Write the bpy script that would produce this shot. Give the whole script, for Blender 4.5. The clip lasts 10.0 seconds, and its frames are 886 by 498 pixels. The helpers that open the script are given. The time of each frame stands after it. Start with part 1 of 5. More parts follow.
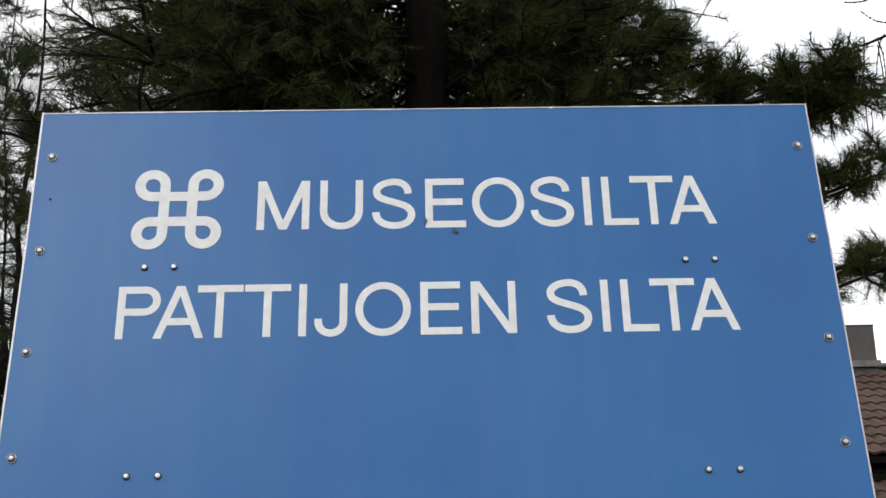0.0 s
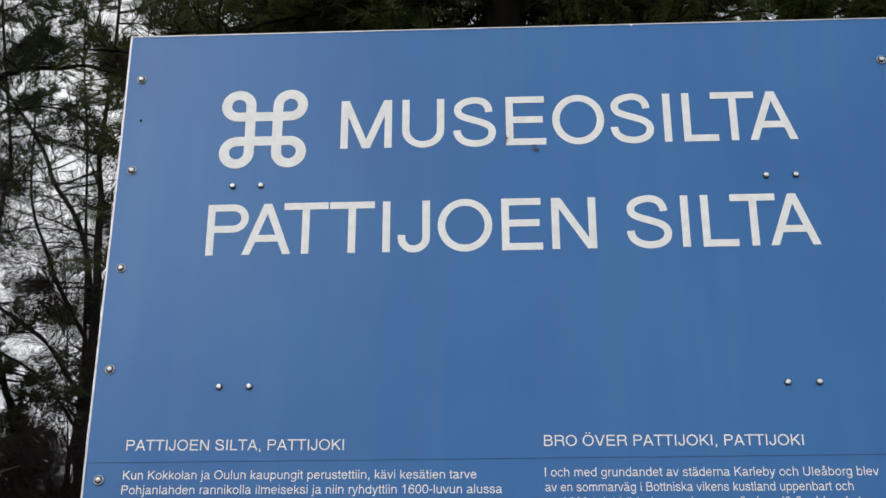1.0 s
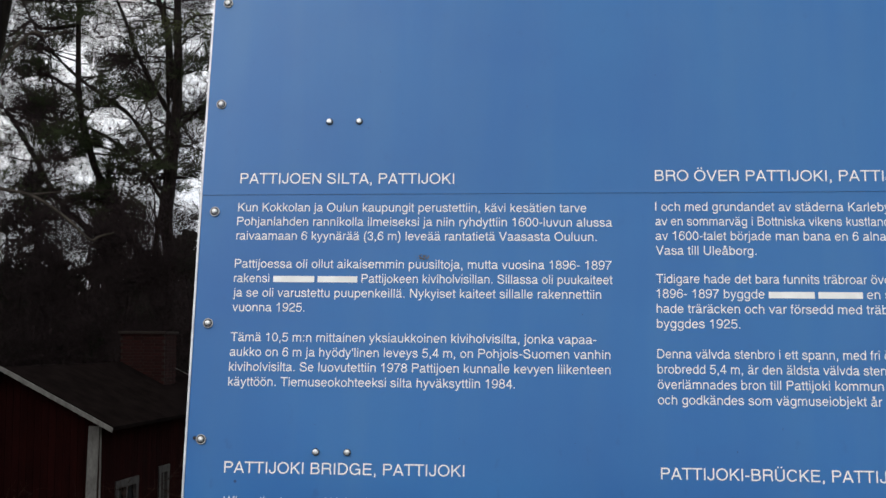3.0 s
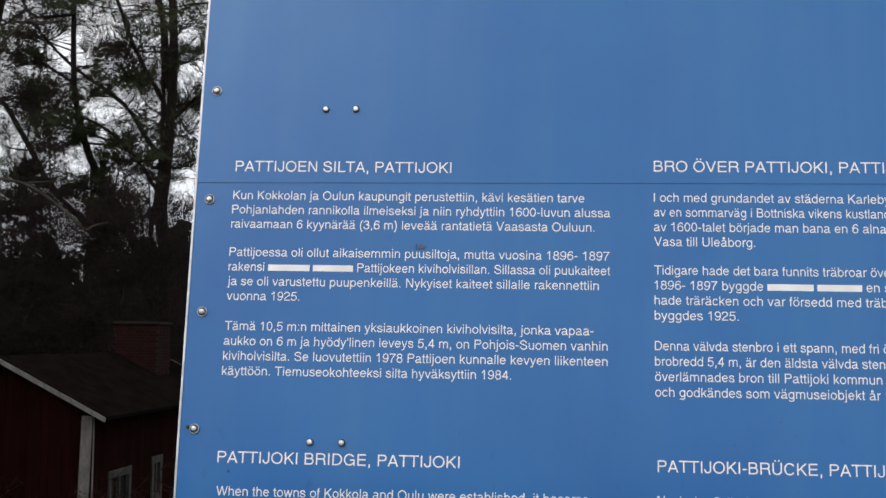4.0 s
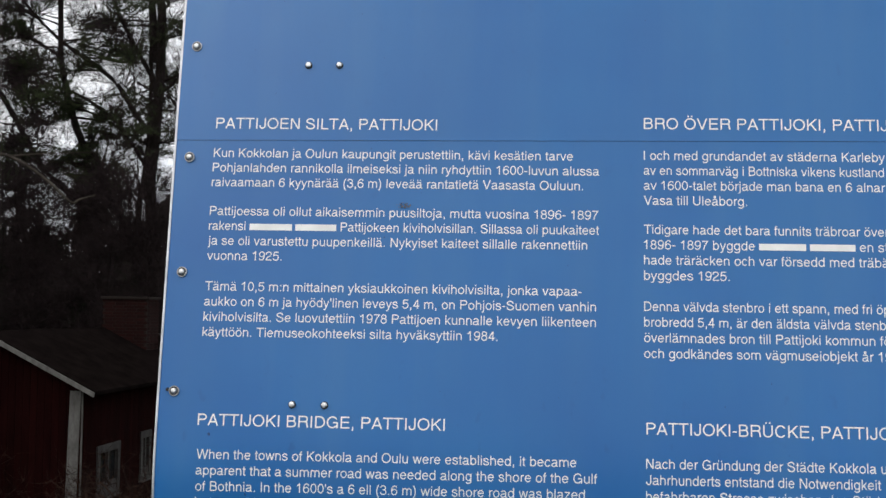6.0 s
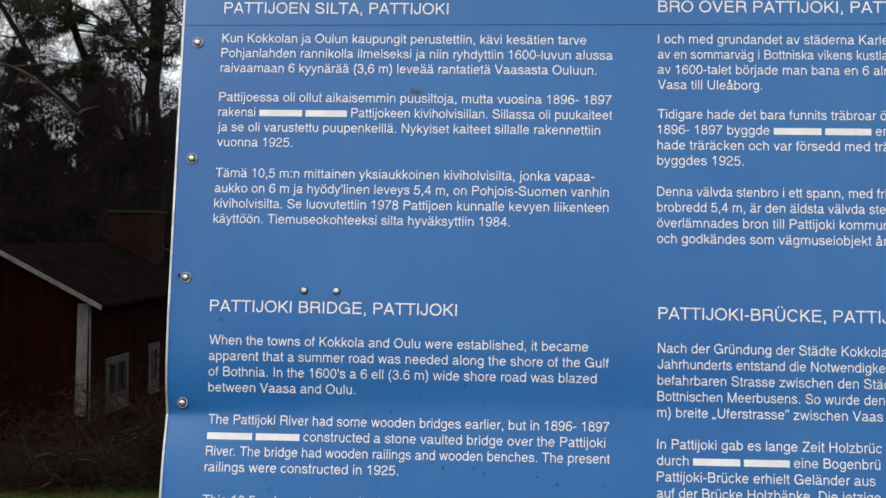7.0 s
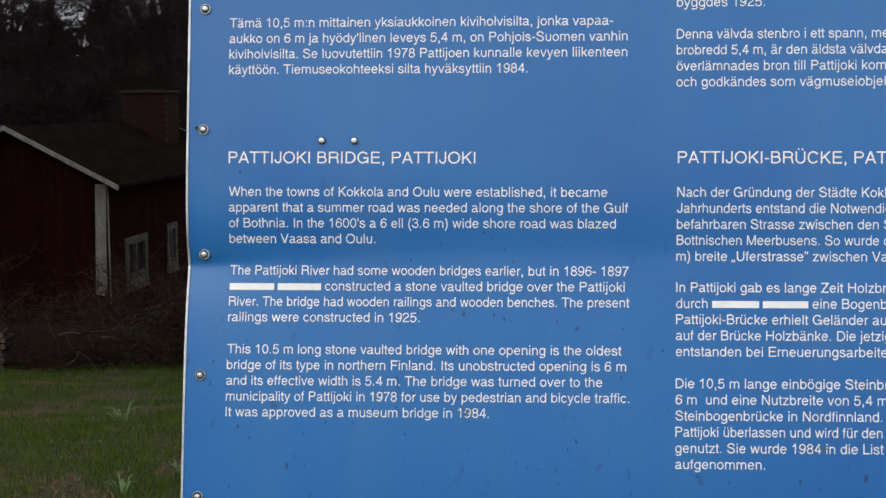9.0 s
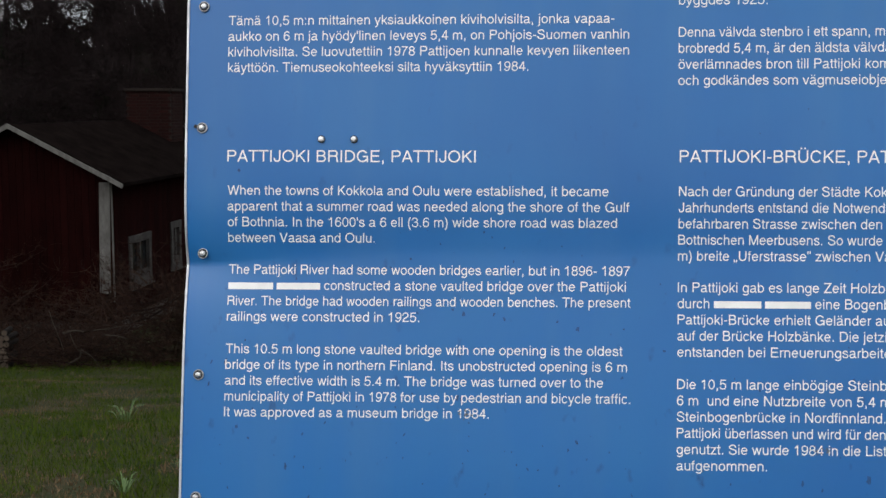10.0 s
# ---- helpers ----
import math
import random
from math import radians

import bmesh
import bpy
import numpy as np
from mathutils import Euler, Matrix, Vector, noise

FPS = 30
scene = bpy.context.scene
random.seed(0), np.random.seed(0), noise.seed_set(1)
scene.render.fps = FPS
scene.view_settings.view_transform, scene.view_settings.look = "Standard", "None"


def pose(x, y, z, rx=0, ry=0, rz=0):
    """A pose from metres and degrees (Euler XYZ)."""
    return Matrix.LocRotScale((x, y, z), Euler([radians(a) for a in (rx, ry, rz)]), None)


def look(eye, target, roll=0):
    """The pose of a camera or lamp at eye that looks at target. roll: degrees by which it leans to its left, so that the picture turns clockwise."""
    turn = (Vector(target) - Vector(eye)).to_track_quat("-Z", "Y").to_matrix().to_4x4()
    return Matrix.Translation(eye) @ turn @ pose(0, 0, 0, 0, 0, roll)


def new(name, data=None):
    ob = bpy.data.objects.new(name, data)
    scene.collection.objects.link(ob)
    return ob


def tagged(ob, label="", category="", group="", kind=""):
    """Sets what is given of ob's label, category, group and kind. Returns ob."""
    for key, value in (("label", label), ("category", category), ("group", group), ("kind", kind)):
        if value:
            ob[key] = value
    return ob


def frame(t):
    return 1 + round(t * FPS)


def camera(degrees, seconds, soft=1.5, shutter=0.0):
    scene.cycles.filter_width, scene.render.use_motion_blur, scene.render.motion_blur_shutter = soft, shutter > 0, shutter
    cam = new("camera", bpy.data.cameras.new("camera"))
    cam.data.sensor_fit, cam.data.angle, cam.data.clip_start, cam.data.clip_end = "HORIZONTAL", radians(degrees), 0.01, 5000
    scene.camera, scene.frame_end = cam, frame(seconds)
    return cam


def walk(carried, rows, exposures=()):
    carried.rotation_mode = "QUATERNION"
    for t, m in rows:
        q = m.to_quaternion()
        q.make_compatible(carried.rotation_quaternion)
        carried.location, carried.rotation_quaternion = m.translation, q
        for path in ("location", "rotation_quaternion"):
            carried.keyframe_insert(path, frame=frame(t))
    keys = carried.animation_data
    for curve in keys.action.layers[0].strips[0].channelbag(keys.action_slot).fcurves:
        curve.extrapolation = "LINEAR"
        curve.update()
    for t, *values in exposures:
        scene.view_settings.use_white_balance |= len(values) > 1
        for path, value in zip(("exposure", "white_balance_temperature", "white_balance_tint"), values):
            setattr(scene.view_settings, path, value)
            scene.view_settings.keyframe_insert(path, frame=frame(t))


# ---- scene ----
cam = camera(38.28, 10.0)
PATH = [
    (0, (-0.0118, -2.0152, 1.6214), (0.0223, -0.2069, 2.4751), -1.28),
    (0.5, (-0.018, -2.0302, 1.6145), (-0.0003, -0.2173, 2.4589), -0.7),
    (1, (-0.0231, -2.0387, 1.5842), (-0.1079, -0.189, 2.3402), -0.04),
    (1.5, (-0.0435, -2.0355, 1.5564), (-0.2013, -0.14, 2.1743), 1.07),
    (2, (-0.0605, -2.033, 1.5386), (-0.2687, -0.1136, 2.0604), 1.54),
    (2.5, (-0.0708, -2.0244, 1.5242), (-0.2827, -0.0859, 1.9684), 1.16),
    (4, (-0.0824, -1.9971, 1.5177), (-0.2835, -0.0504, 1.93), 1.62),
    (4.5, (-0.0752, -1.988, 1.517), (-0.2611, -0.0383, 1.9221), 1.15),
    (5, (-0.0735, -1.9746, 1.5178), (-0.2583, -0.0235, 1.9166), 1.64),
    (6.3, (-0.0806, -1.9401, 1.4927), (-0.2652, 0.0202, 1.8437), 1.56),
    (6.5, (-0.0806, -1.9357, 1.4874), (-0.2684, 0.0305, 1.8013), 2.09),
    (7, (-0.0909, -1.9325, 1.4562), (-0.2813, 0.0432, 1.7015), 1.52),
    (7.5, (-0.0932, -1.9315, 1.4294), (-0.288, 0.0534, 1.578), 0.55),
    (8, (-0.0936, -1.9331, 1.4135), (-0.2969, 0.0554, 1.4818), 0.45),
    (8.5, (-0.094, -1.936, 1.4123), (-0.2985, 0.0527, 1.4704), 0.41),
    (9, (-0.0947, -1.9285, 1.4113), (-0.3076, 0.0594, 1.4652), 0.71),
    (9.5, (-0.091, -1.9222, 1.4132), (-0.301, 0.0659, 1.4699), 0.52),
    (10, (-0.09, -1.9147, 1.413), (-0.3091, 0.0726, 1.4646), 0.8),
]
EXPOSURES = [(0, -0.12), (1, -0.16), (2.5, 0.0), (4.5, 0.02), (7, 0.06), (8, 0.10), (10, 0.11)]
TILT = -8.0  # the sign leans back by 8 degrees, and the path is given in the sign's own upright frame
walk(cam, [(t, pose(0, 0, 0, TILT, 0, 0) @ look(eye, target, roll)) for t, eye, target, roll in PATH], EXPOSURES)

# ---- world and light: an overcast spring day ----
SKY = 1.55
world = bpy.data.worlds.new("overcast_sky")
scene.world = world
world.use_nodes = True
wn, wl = world.node_tree.nodes, world.node_tree.links
sky = wn.new("ShaderNodeTexSky")
sky.sky_type = "NISHITA"
sky.sun_disc = False
sky.sun_elevation, sky.sun_rotation = radians(38), radians(200)
cloud = wn.new("ShaderNodeTexNoise")
cloud.inputs["Scale"].default_value = 2.2
cloud.inputs["Detail"].default_value = 5
ramp = wn.new("ShaderNodeValToRGB")
ramp.color_ramp.elements[0].color = (0.86, 0.90, 0.98, 1)
ramp.color_ramp.elements[1].color = (1.0, 1.0, 1.0, 1)
ramp.color_ramp.elements[0].position, ramp.color_ramp.elements[1].position = 0.35, 0.65
bg_cloud, bg_sky, mix_sky = wn["Background"], wn.new("ShaderNodeBackground"), wn.new("ShaderNodeMixShader")
bg_cloud.inputs["Strength"].default_value = SKY
bg_sky.inputs["Strength"].default_value = 0.1
mix_sky.inputs[0].default_value = 0.08
wl.new(cloud.outputs["Fac"], ramp.inputs[0])
wl.new(ramp.outputs[0], bg_cloud.inputs["Color"])
wl.new(sky.outputs[0], bg_sky.inputs["Color"])
wl.new(bg_cloud.outputs[0], mix_sky.inputs[1])
wl.new(bg_sky.outputs[0], mix_sky.inputs[2])
wl.new(mix_sky.outputs[0], wn["World Output"].inputs["Surface"])

sun = new("sun", bpy.data.lights.new("sun", "SUN"))
sun.data.energy, sun.data.angle, sun.data.color = 0.6, radians(25), (1.0, 0.97, 0.92)
sun.matrix_world = look((-7, -14, 12), (0, 0, 1))


# ---- materials ----
def material(name, low, high, rough=0.8, metal=0.0, scale=8.0, bump=0.2, bump_scale=60.0, spec=0.5, stretch=(1, 1, 1), spread=0.0, lo=0.35, hi=0.65):
    """A surface whose colour wanders between two tones at two scales, with fine relief."""
    m = bpy.data.materials.new(name)
    m.use_nodes = True
    n, l = m.node_tree.nodes, m.node_tree.links
    b = n["Principled BSDF"]
    b.inputs["Roughness"].default_value, b.inputs["Metallic"].default_value = rough, metal
    b.inputs["Specular IOR Level"].default_value = spec
    co, mp = n.new("ShaderNodeTexCoord"), n.new("ShaderNodeMapping")
    mp.inputs["Scale"].default_value = stretch
    l.new(co.outputs["Object"], mp.inputs["Vector"])
    a, f, mx, r = n.new("ShaderNodeTexNoise"), n.new("ShaderNodeTexNoise"), n.new("ShaderNodeMix"), n.new("ShaderNodeValToRGB")
    a.inputs["Scale"].default_value, a.inputs["Detail"].default_value = scale, 5
    f.inputs["Scale"].default_value, f.inputs["Detail"].default_value = bump_scale, 4
    mx.inputs["Factor"].default_value = 0.35
    for t in (a, f):
        l.new(mp.outputs[0], t.inputs["Vector"])
    l.new(a.outputs["Fac"], mx.inputs["A"])
    l.new(f.outputs["Fac"], mx.inputs["B"])
    l.new(mx.outputs["Result"], r.inputs[0])
    r.color_ramp.elements[0].color, r.color_ramp.elements[1].color = (*low, 1), (*high, 1)
    r.color_ramp.elements[0].position, r.color_ramp.elements[1].position = lo, hi
    out = r.outputs[0]
    if spread:
        info, hs, mr = n.new("ShaderNodeObjectInfo"), n.new("ShaderNodeHueSaturation"), n.new("ShaderNodeMapRange")
        mr.inputs["To Min"].default_value, mr.inputs["To Max"].default_value = 1 - spread, 1 + spread
        l.new(info.outputs["Random"], mr.inputs["Value"])
        l.new(mr.outputs[0], hs.inputs["Value"])
        l.new(out, hs.inputs["Color"])
        out = hs.outputs[0]
    l.new(out, b.inputs["Base Color"])
    if bump:
        bp = n.new("ShaderNodeBump")
        bp.inputs["Strength"].default_value, bp.inputs["Distance"].default_value = bump, 0.02
        l.new(f.outputs["Fac"], bp.inputs["Height"])
        l.new(bp.outputs[0], b.inputs["Normal"])
    return m


def island_material(name, low, high, rough=0.7, spec=0.3):
    """Leaves, needles and blades: each one has its own tone between two colours."""
    m = bpy.data.materials.new(name)
    m.use_nodes = True
    n, l = m.node_tree.nodes, m.node_tree.links
    b, g, r = n["Principled BSDF"], n.new("ShaderNodeNewGeometry"), n.new("ShaderNodeValToRGB")
    b.inputs["Roughness"].default_value, b.inputs["Specular IOR Level"].default_value = rough, spec
    r.color_ramp.elements[0].color, r.color_ramp.elements[1].color = (*low, 1), (*high, 1)
    l.new(g.outputs["Random Per Island"], r.inputs[0])
    l.new(r.outputs[0], b.inputs["Base Color"])
    return m


def sign_material():
    """Blue enamelled sheet: faint rain streaks, chalking and grime specks that grow denser low down."""
    m = bpy.data.materials.new("blue_enamel")
    m.use_nodes = True
    n, l = m.node_tree.nodes, m.node_tree.links
    b, co = n["Principled BSDF"], n.new("ShaderNodeTexCoord")

    def noisy(scale, stretch, detail, lo, hi):
        mp, t, r = n.new("ShaderNodeMapping"), n.new("ShaderNodeTexNoise"), n.new("ShaderNodeMapRange")
        mp.inputs["Scale"].default_value = stretch
        t.inputs["Scale"].default_value, t.inputs["Detail"].default_value = scale, detail
        r.inputs["From Min"].default_value, r.inputs["From Max"].default_value = lo, hi
        l.new(co.outputs["Object"], mp.inputs["Vector"])
        l.new(mp.outputs[0], t.inputs["Vector"])
        l.new(t.outputs["Fac"], r.inputs["Value"])
        return r.outputs[0]

    def blend(a, fac, colour, amount):
        k, mx = n.new("ShaderNodeMath"), n.new("ShaderNodeMix")
        k.operation, k.inputs[1].default_value = "MULTIPLY", amount
        mx.data_type = "RGBA"
        l.new(fac, k.inputs[0])
        l.new(k.outputs[0], mx.inputs["Factor"])
        if a is None:
            mx.inputs["A"].default_value = (*SIGN_BLUE, 1)
        else:
            l.new(a, mx.inputs["A"])
        mx.inputs["B"].default_value = (*colour, 1)
        return mx.outputs["Result"]

    c = blend(None, noisy(5.0, (1, 1, 0.6), 4, 0.3, 0.75), (0.016, 0.137, 0.362), 0.9)
    c = blend(c, noisy(13.0, (1, 1, 0.09), 5, 0.45, 0.85), (0.042, 0.158, 0.358), 0.60)
    c = blend(c, noisy(2.2, (1, 1, 1), 3, 0.45, 0.75), (0.005, 0.096, 0.322), 0.8)
    # grime specks, denser towards the splashed bottom
    sep, low = n.new("ShaderNodeSeparateXYZ"), n.new("ShaderNodeMapRange")
    l.new(co.outputs["Object"], sep.inputs[0])
    l.new(sep.outputs["Z"], low.inputs["Value"])
    low.inputs["From Min"].default_value, low.inputs["From Max"].default_value = 1.75, 1.15
    low.inputs["To Min"].default_value, low.inputs["To Max"].default_value = 0.12, 0.85
    spots = noisy(42.0, (1, 1, 0.6), 3, 0.655, 0.75)
    many = n.new("ShaderNodeMath")
    many.operation = "MULTIPLY"
    l.new(spots, many.inputs[0])
    l.new(low.outputs[0], many.inputs[1])
    c = blend(c, many.outputs[0], (0.008, 0.050, 0.140), 0.7)
    l.new(c, b.inputs["Base Color"])
    b.inputs["Roughness"].default_value, b.inputs["Specular IOR Level"].default_value = 0.34, 0.44
    bp = n.new("ShaderNodeBump")
    bp.inputs["Strength"].default_value, bp.inputs["Distance"].default_value = 0.06, 0.01
    l.new(noisy(9.0, (1, 1, 0.5), 3, 0, 1), bp.inputs["Height"])
    l.new(bp.outputs[0], b.inputs["Normal"])
    return m


SIGN_BLUE = (0.009, 0.124, 0.368)
M_SIGN = sign_material()
M_LETTER = material("white_foil", (0.75, 0.75, 0.73), (0.85, 0.85, 0.835), 0.5, scale=30, bump=0.0, spec=0.4)
M_EDGE = material("aluminium_edge", (0.38, 0.38, 0.40), (0.66, 0.66, 0.67), 0.4, metal=0.5, scale=20, bump=0.05)
M_STEEL = material("galvanised_steel", (0.34, 0.34, 0.34), (0.72, 0.72, 0.70), 0.32, metal=0.8, scale=120, bump=0.1, bump_scale=300)
M_RUST = material("stained_washer", (0.26, 0.255, 0.25), (0.58, 0.57, 0.56), 0.4, metal=0.7, scale=150, bump=0.1, bump_scale=300)
M_GRIME = material("dark_grime", (0.006, 0.036, 0.105), (0.010, 0.075, 0.225), 0.6, scale=300, bump=0)
M_SMEAR = material("grey_brown_smear", (0.055, 0.070, 0.095), (0.145, 0.140, 0.130), 0.8, scale=200, bump=0)
M_POST = material("galvanised_post", (0.30, 0.31, 0.31), (0.45, 0.46, 0.46), 0.5, metal=0.8, scale=10, bump=0.1)
M_HOLE_SHADE = material("dark_hole_shade", (0.01, 0.01, 0.012), (0.03, 0.03, 0.03), 0.9, bump=0)
M_GROUND = material("spring_turf", (0.010, 0.018, 0.003), (0.036, 0.030, 0.014), 0.95, scale=0.9, bump=0.8, bump_scale=14, spec=0.1, lo=0.4, hi=0.68)
M_GRASS = island_material("grass_blades", (0.014, 0.038, 0.002), (0.068, 0.090, 0.009), 0.9, 0.05)
M_STRAW = island_material("withered_stalks", (0.05, 0.030, 0.012), (0.15, 0.092, 0.045))
M_WEED = island_material("weed_leaves", (0.035, 0.075, 0.020), (0.095, 0.150, 0.055))
M_BARK = material("dark_bark", (0.004, 0.0034, 0.003), (0.014, 0.0105, 0.0085), 0.95, scale=6, bump=0.9, bump_scale=22, spec=0.1, stretch=(1, 1, 0.3))
M_PALE = material("weathered_deadwood", (0.022, 0.018, 0.015), (0.065, 0.055, 0.045), 0.9, scale=9, bump=0.4, spec=0.1)
M_TWIG = island_material("dark_twigs", (0.012, 0.009, 0.009), (0.036, 0.025, 0.025), 0.9, 0.1)
M_BRUSH = island_material("brushwood", (0.006, 0.0034, 0.0028), (0.036, 0.019, 0.0125), 0.95, 0.1)
M_PINE = island_material("pine_needles", (0.020, 0.028, 0.006), (0.066, 0.077, 0.018), 0.7, 0.15)
M_FARPINE = island_material("far_pine_needles", (0.014, 0.021, 0.008), (0.046, 0.057, 0.024), 0.8, 0.1)
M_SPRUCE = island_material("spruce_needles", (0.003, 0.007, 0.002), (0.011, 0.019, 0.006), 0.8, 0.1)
# Cottage boards, felt, brick and mortar have the yard's shade lowered into their colours.
M_REDWALL = material("shaded_red_boards", (0.006, 0.0014, 0.0014), (0.013, 0.0028, 0.0025), 1.0, scale=5, bump=0.3, spec=0.02, stretch=(1, 1, 0.2), spread=0.2)
# Weathered white trim, with the yard's shade also in its grey; windows darkest.
M_WHITE = material("shaded_weathered_white", (0.07, 0.065, 0.06), (0.145, 0.14, 0.13), 0.8, scale=7, bump=0.2, spec=0.2, stretch=(1, 1, 0.3))
M_WINDOW = material("shaded_window_paint", (0.026, 0.0245, 0.024), (0.062, 0.058, 0.055), 0.85, scale=7, bump=0.2, spec=0.15, stretch=(1, 1, 0.3))
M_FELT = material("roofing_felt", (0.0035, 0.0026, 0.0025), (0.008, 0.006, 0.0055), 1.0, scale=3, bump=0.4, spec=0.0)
M_BRICK = material("shaded_red_brick", (0.008, 0.0022, 0.0016), (0.016, 0.0042, 0.0036), 0.95, scale=9, bump=0.4, spec=0.1, spread=0.25)
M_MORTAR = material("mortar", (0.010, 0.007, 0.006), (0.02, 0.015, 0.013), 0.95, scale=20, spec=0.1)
M_TILE = material("brown_roof_tile", (0.050, 0.031, 0.023), (0.105, 0.066, 0.048), 0.85, scale=6, bump=0.4, bump_scale=30, spec=0.2, spread=0.12)
M_CHIMNEY = material("grey_brown_sheet", (0.050, 0.043, 0.038), (0.080, 0.069, 0.061), 0.6, scale=2, bump=0.05)
M_FLASH = material("lead_flashing", (0.11, 0.105, 0.10), (0.19, 0.18, 0.175), 0.5, metal=0.3, scale=9, bump=0.1)
M_PLASTER = material("light_plaster", (0.36, 0.33, 0.28), (0.46, 0.43, 0.38), 0.9, scale=4, bump=0.2)
M_STONE = material("foundation_stone", (0.018, 0.016, 0.014), (0.045, 0.040, 0.036), 0.95, scale=5, bump=0.6, bump_scale=20)
M_LOG = material("cut_log", (0.035, 0.025, 0.017), (0.09, 0.064, 0.044), 0.9, scale=30, bump=0.2)
M_GLASS = bpy.data.materials.new("window_glass")
M_GLASS.use_nodes = True
_g = M_GLASS.node_tree.nodes["Principled BSDF"]
_g.inputs["Base Color"].default_value, _g.inputs["Roughness"].default_value = (0.01, 0.012, 0.014, 1), 0.06


# ---- mesh helpers ----
def finish(name, me, mat, parent=None, label="", smooth=False):
    me.materials.clear()
    me.materials.append(mat)
    if smooth:
        me.polygons.foreach_set("use_smooth", [True] * len(me.polygons))
    ob = new(name, me)
    if parent:
        ob.parent = parent
    return tagged(ob, label)


def part(name, bm, mat, parent=None, label="", smooth=False):
    me = bpy.data.meshes.new(name)
    bm.normal_update()
    bm.to_mesh(me)
    bm.free()
    return finish(name, me, mat, parent, label, smooth)


def raw(name, verts, faces, mat, parent=None, label="", smooth=False):
    me = bpy.data.meshes.new(name)
    me.from_pydata([tuple(v) for v in verts], [], [tuple(f) for f in faces])
    me.update()
    return finish(name, me, mat, parent, label, smooth)


def tris(name, tri_verts, mat, parent=None, label=""):
    """Many loose triangles, from an array of shape (n, 3, 3)."""
    v = np.asarray(tri_verts, dtype=np.float32).reshape(-1, 3)
    k = len(v) // 3
    me = bpy.data.meshes.new(name)
    me.vertices.add(len(v))
    me.vertices.foreach_set("co", v.ravel())
    me.loops.add(len(v))
    me.loops.foreach_set("vertex_index", np.arange(len(v), dtype=np.int32))
    me.polygons.add(k)
    me.polygons.foreach_set("loop_start", np.arange(0, len(v), 3, dtype=np.int32))
    me.update(calc_edges=True)
    me.validate()
    return finish(name, me, mat, parent, label)


def box(bm, x0, x1, y0, y1, z0, z1, bevel=0.0):
    r = bmesh.ops.create_cube(bm, size=1.0, matrix=Matrix.Translation(((x0 + x1) / 2, (y0 + y1) / 2, (z0 + z1) / 2)) @ Matrix.Diagonal((x1 - x0, y1 - y0, z1 - z0, 1)))
    if bevel:
        es = {e for v in r["verts"] for e in v.link_edges}
        bmesh.ops.bevel(bm, geom=list(es), offset=bevel, segments=1, affect="EDGES")
    return bm


def boxed(name, dims, mat, parent=None, label="", bevel=0.0):
    return part(name, box(bmesh.new(), *dims, bevel), mat, parent, label)


def empty(name, label, category, group="", m=None, kind=""):
    e = new(name)
    if m is not None:
        e.matrix_world = m
    return tagged(e, label, category, group, kind)


def ground_z(x, y):
    """The bank: level at the roadside, falling to the yard of the cottage."""
    k = min(max((y - 1.2) / 18.8, 0.0), 1.0)
    s = k * 2.9
    right = min(max((x - 1.0) / 5.0, 0.0), 1.0)
    s *= 1 - 0.75 * right
    return -s + 0.05 * noise.noise(Vector((x * 0.5, y * 0.5, 0.3)))


# ---- the ground ----
def build_ground():
    xs = sorted(set([-900, -400, -150, -80, -50] + [-40 + 0.8 * i for i in range(76)] + [30, 50, 90, 200, 400, 900]))
    ys = sorted(set([-900, -300, -100, -40, -15] + [-6 + 0.7 * i for i in range(72)] + [50, 70, 110, 200, 400, 900]))
    verts = [(x, y, ground_z(x, y)) for y in ys for x in xs]
    w = len(xs)
    faces = [(j * w + i, j * w + i + 1, (j + 1) * w + i + 1, (j + 1) * w + i) for j in range(len(ys) - 1) for i in range(w - 1)]
    g = raw("ground", verts, faces, M_GROUND, smooth=True)
    tagged(g, "damp spring turf sloping down from the roadside", "ground", kind="structure")


build_ground()


# ---- the information sign ----
def dent(x, z):
    """How far the lower sheet is pushed back: a kick low on one edge, and faint waves."""
    d = 0.0
    if z < 2.05:
        u = (z - 1.440) / (0.040 if z > 1.440 else 0.10)
        d += 0.009 * math.exp(-((x + 0.7) / 0.24) ** 2) * math.exp(-abs(u) ** 1.4)
        v = (z - 1.452) / (0.07 if z > 1.452 else 0.26)
        d += 0.0090 * math.exp(-((x + 0.25) / 0.80) ** 2) * math.exp(-abs(v) ** 1.6)
        w = (z - 1.436) / (0.014 if z > 1.436 else 0.045)
        d += 0.0060 * math.exp(-((x + 0.70) / 0.075) ** 2) * math.exp(-abs(w) ** 1.5)
    return d + 0.0008 * math.sin(3.1 * x + 1.0) * math.sin(4.3 * z)


def left_edge(z):
    """The lower sheet was cut a little wider."""
    return -0.6988 - 0.0025 * min(max((2.60 - z) / 0.5, 0.0), 1.0)


def right_edge(z):
    """The sheets are not quite square."""
    return 0.7008 + 0.0078 * min(max((2.86 - z) / 0.7, 0.0), 1.0)


SEAM, TOP, FOOT = 2.0505, 2.86, 1.0


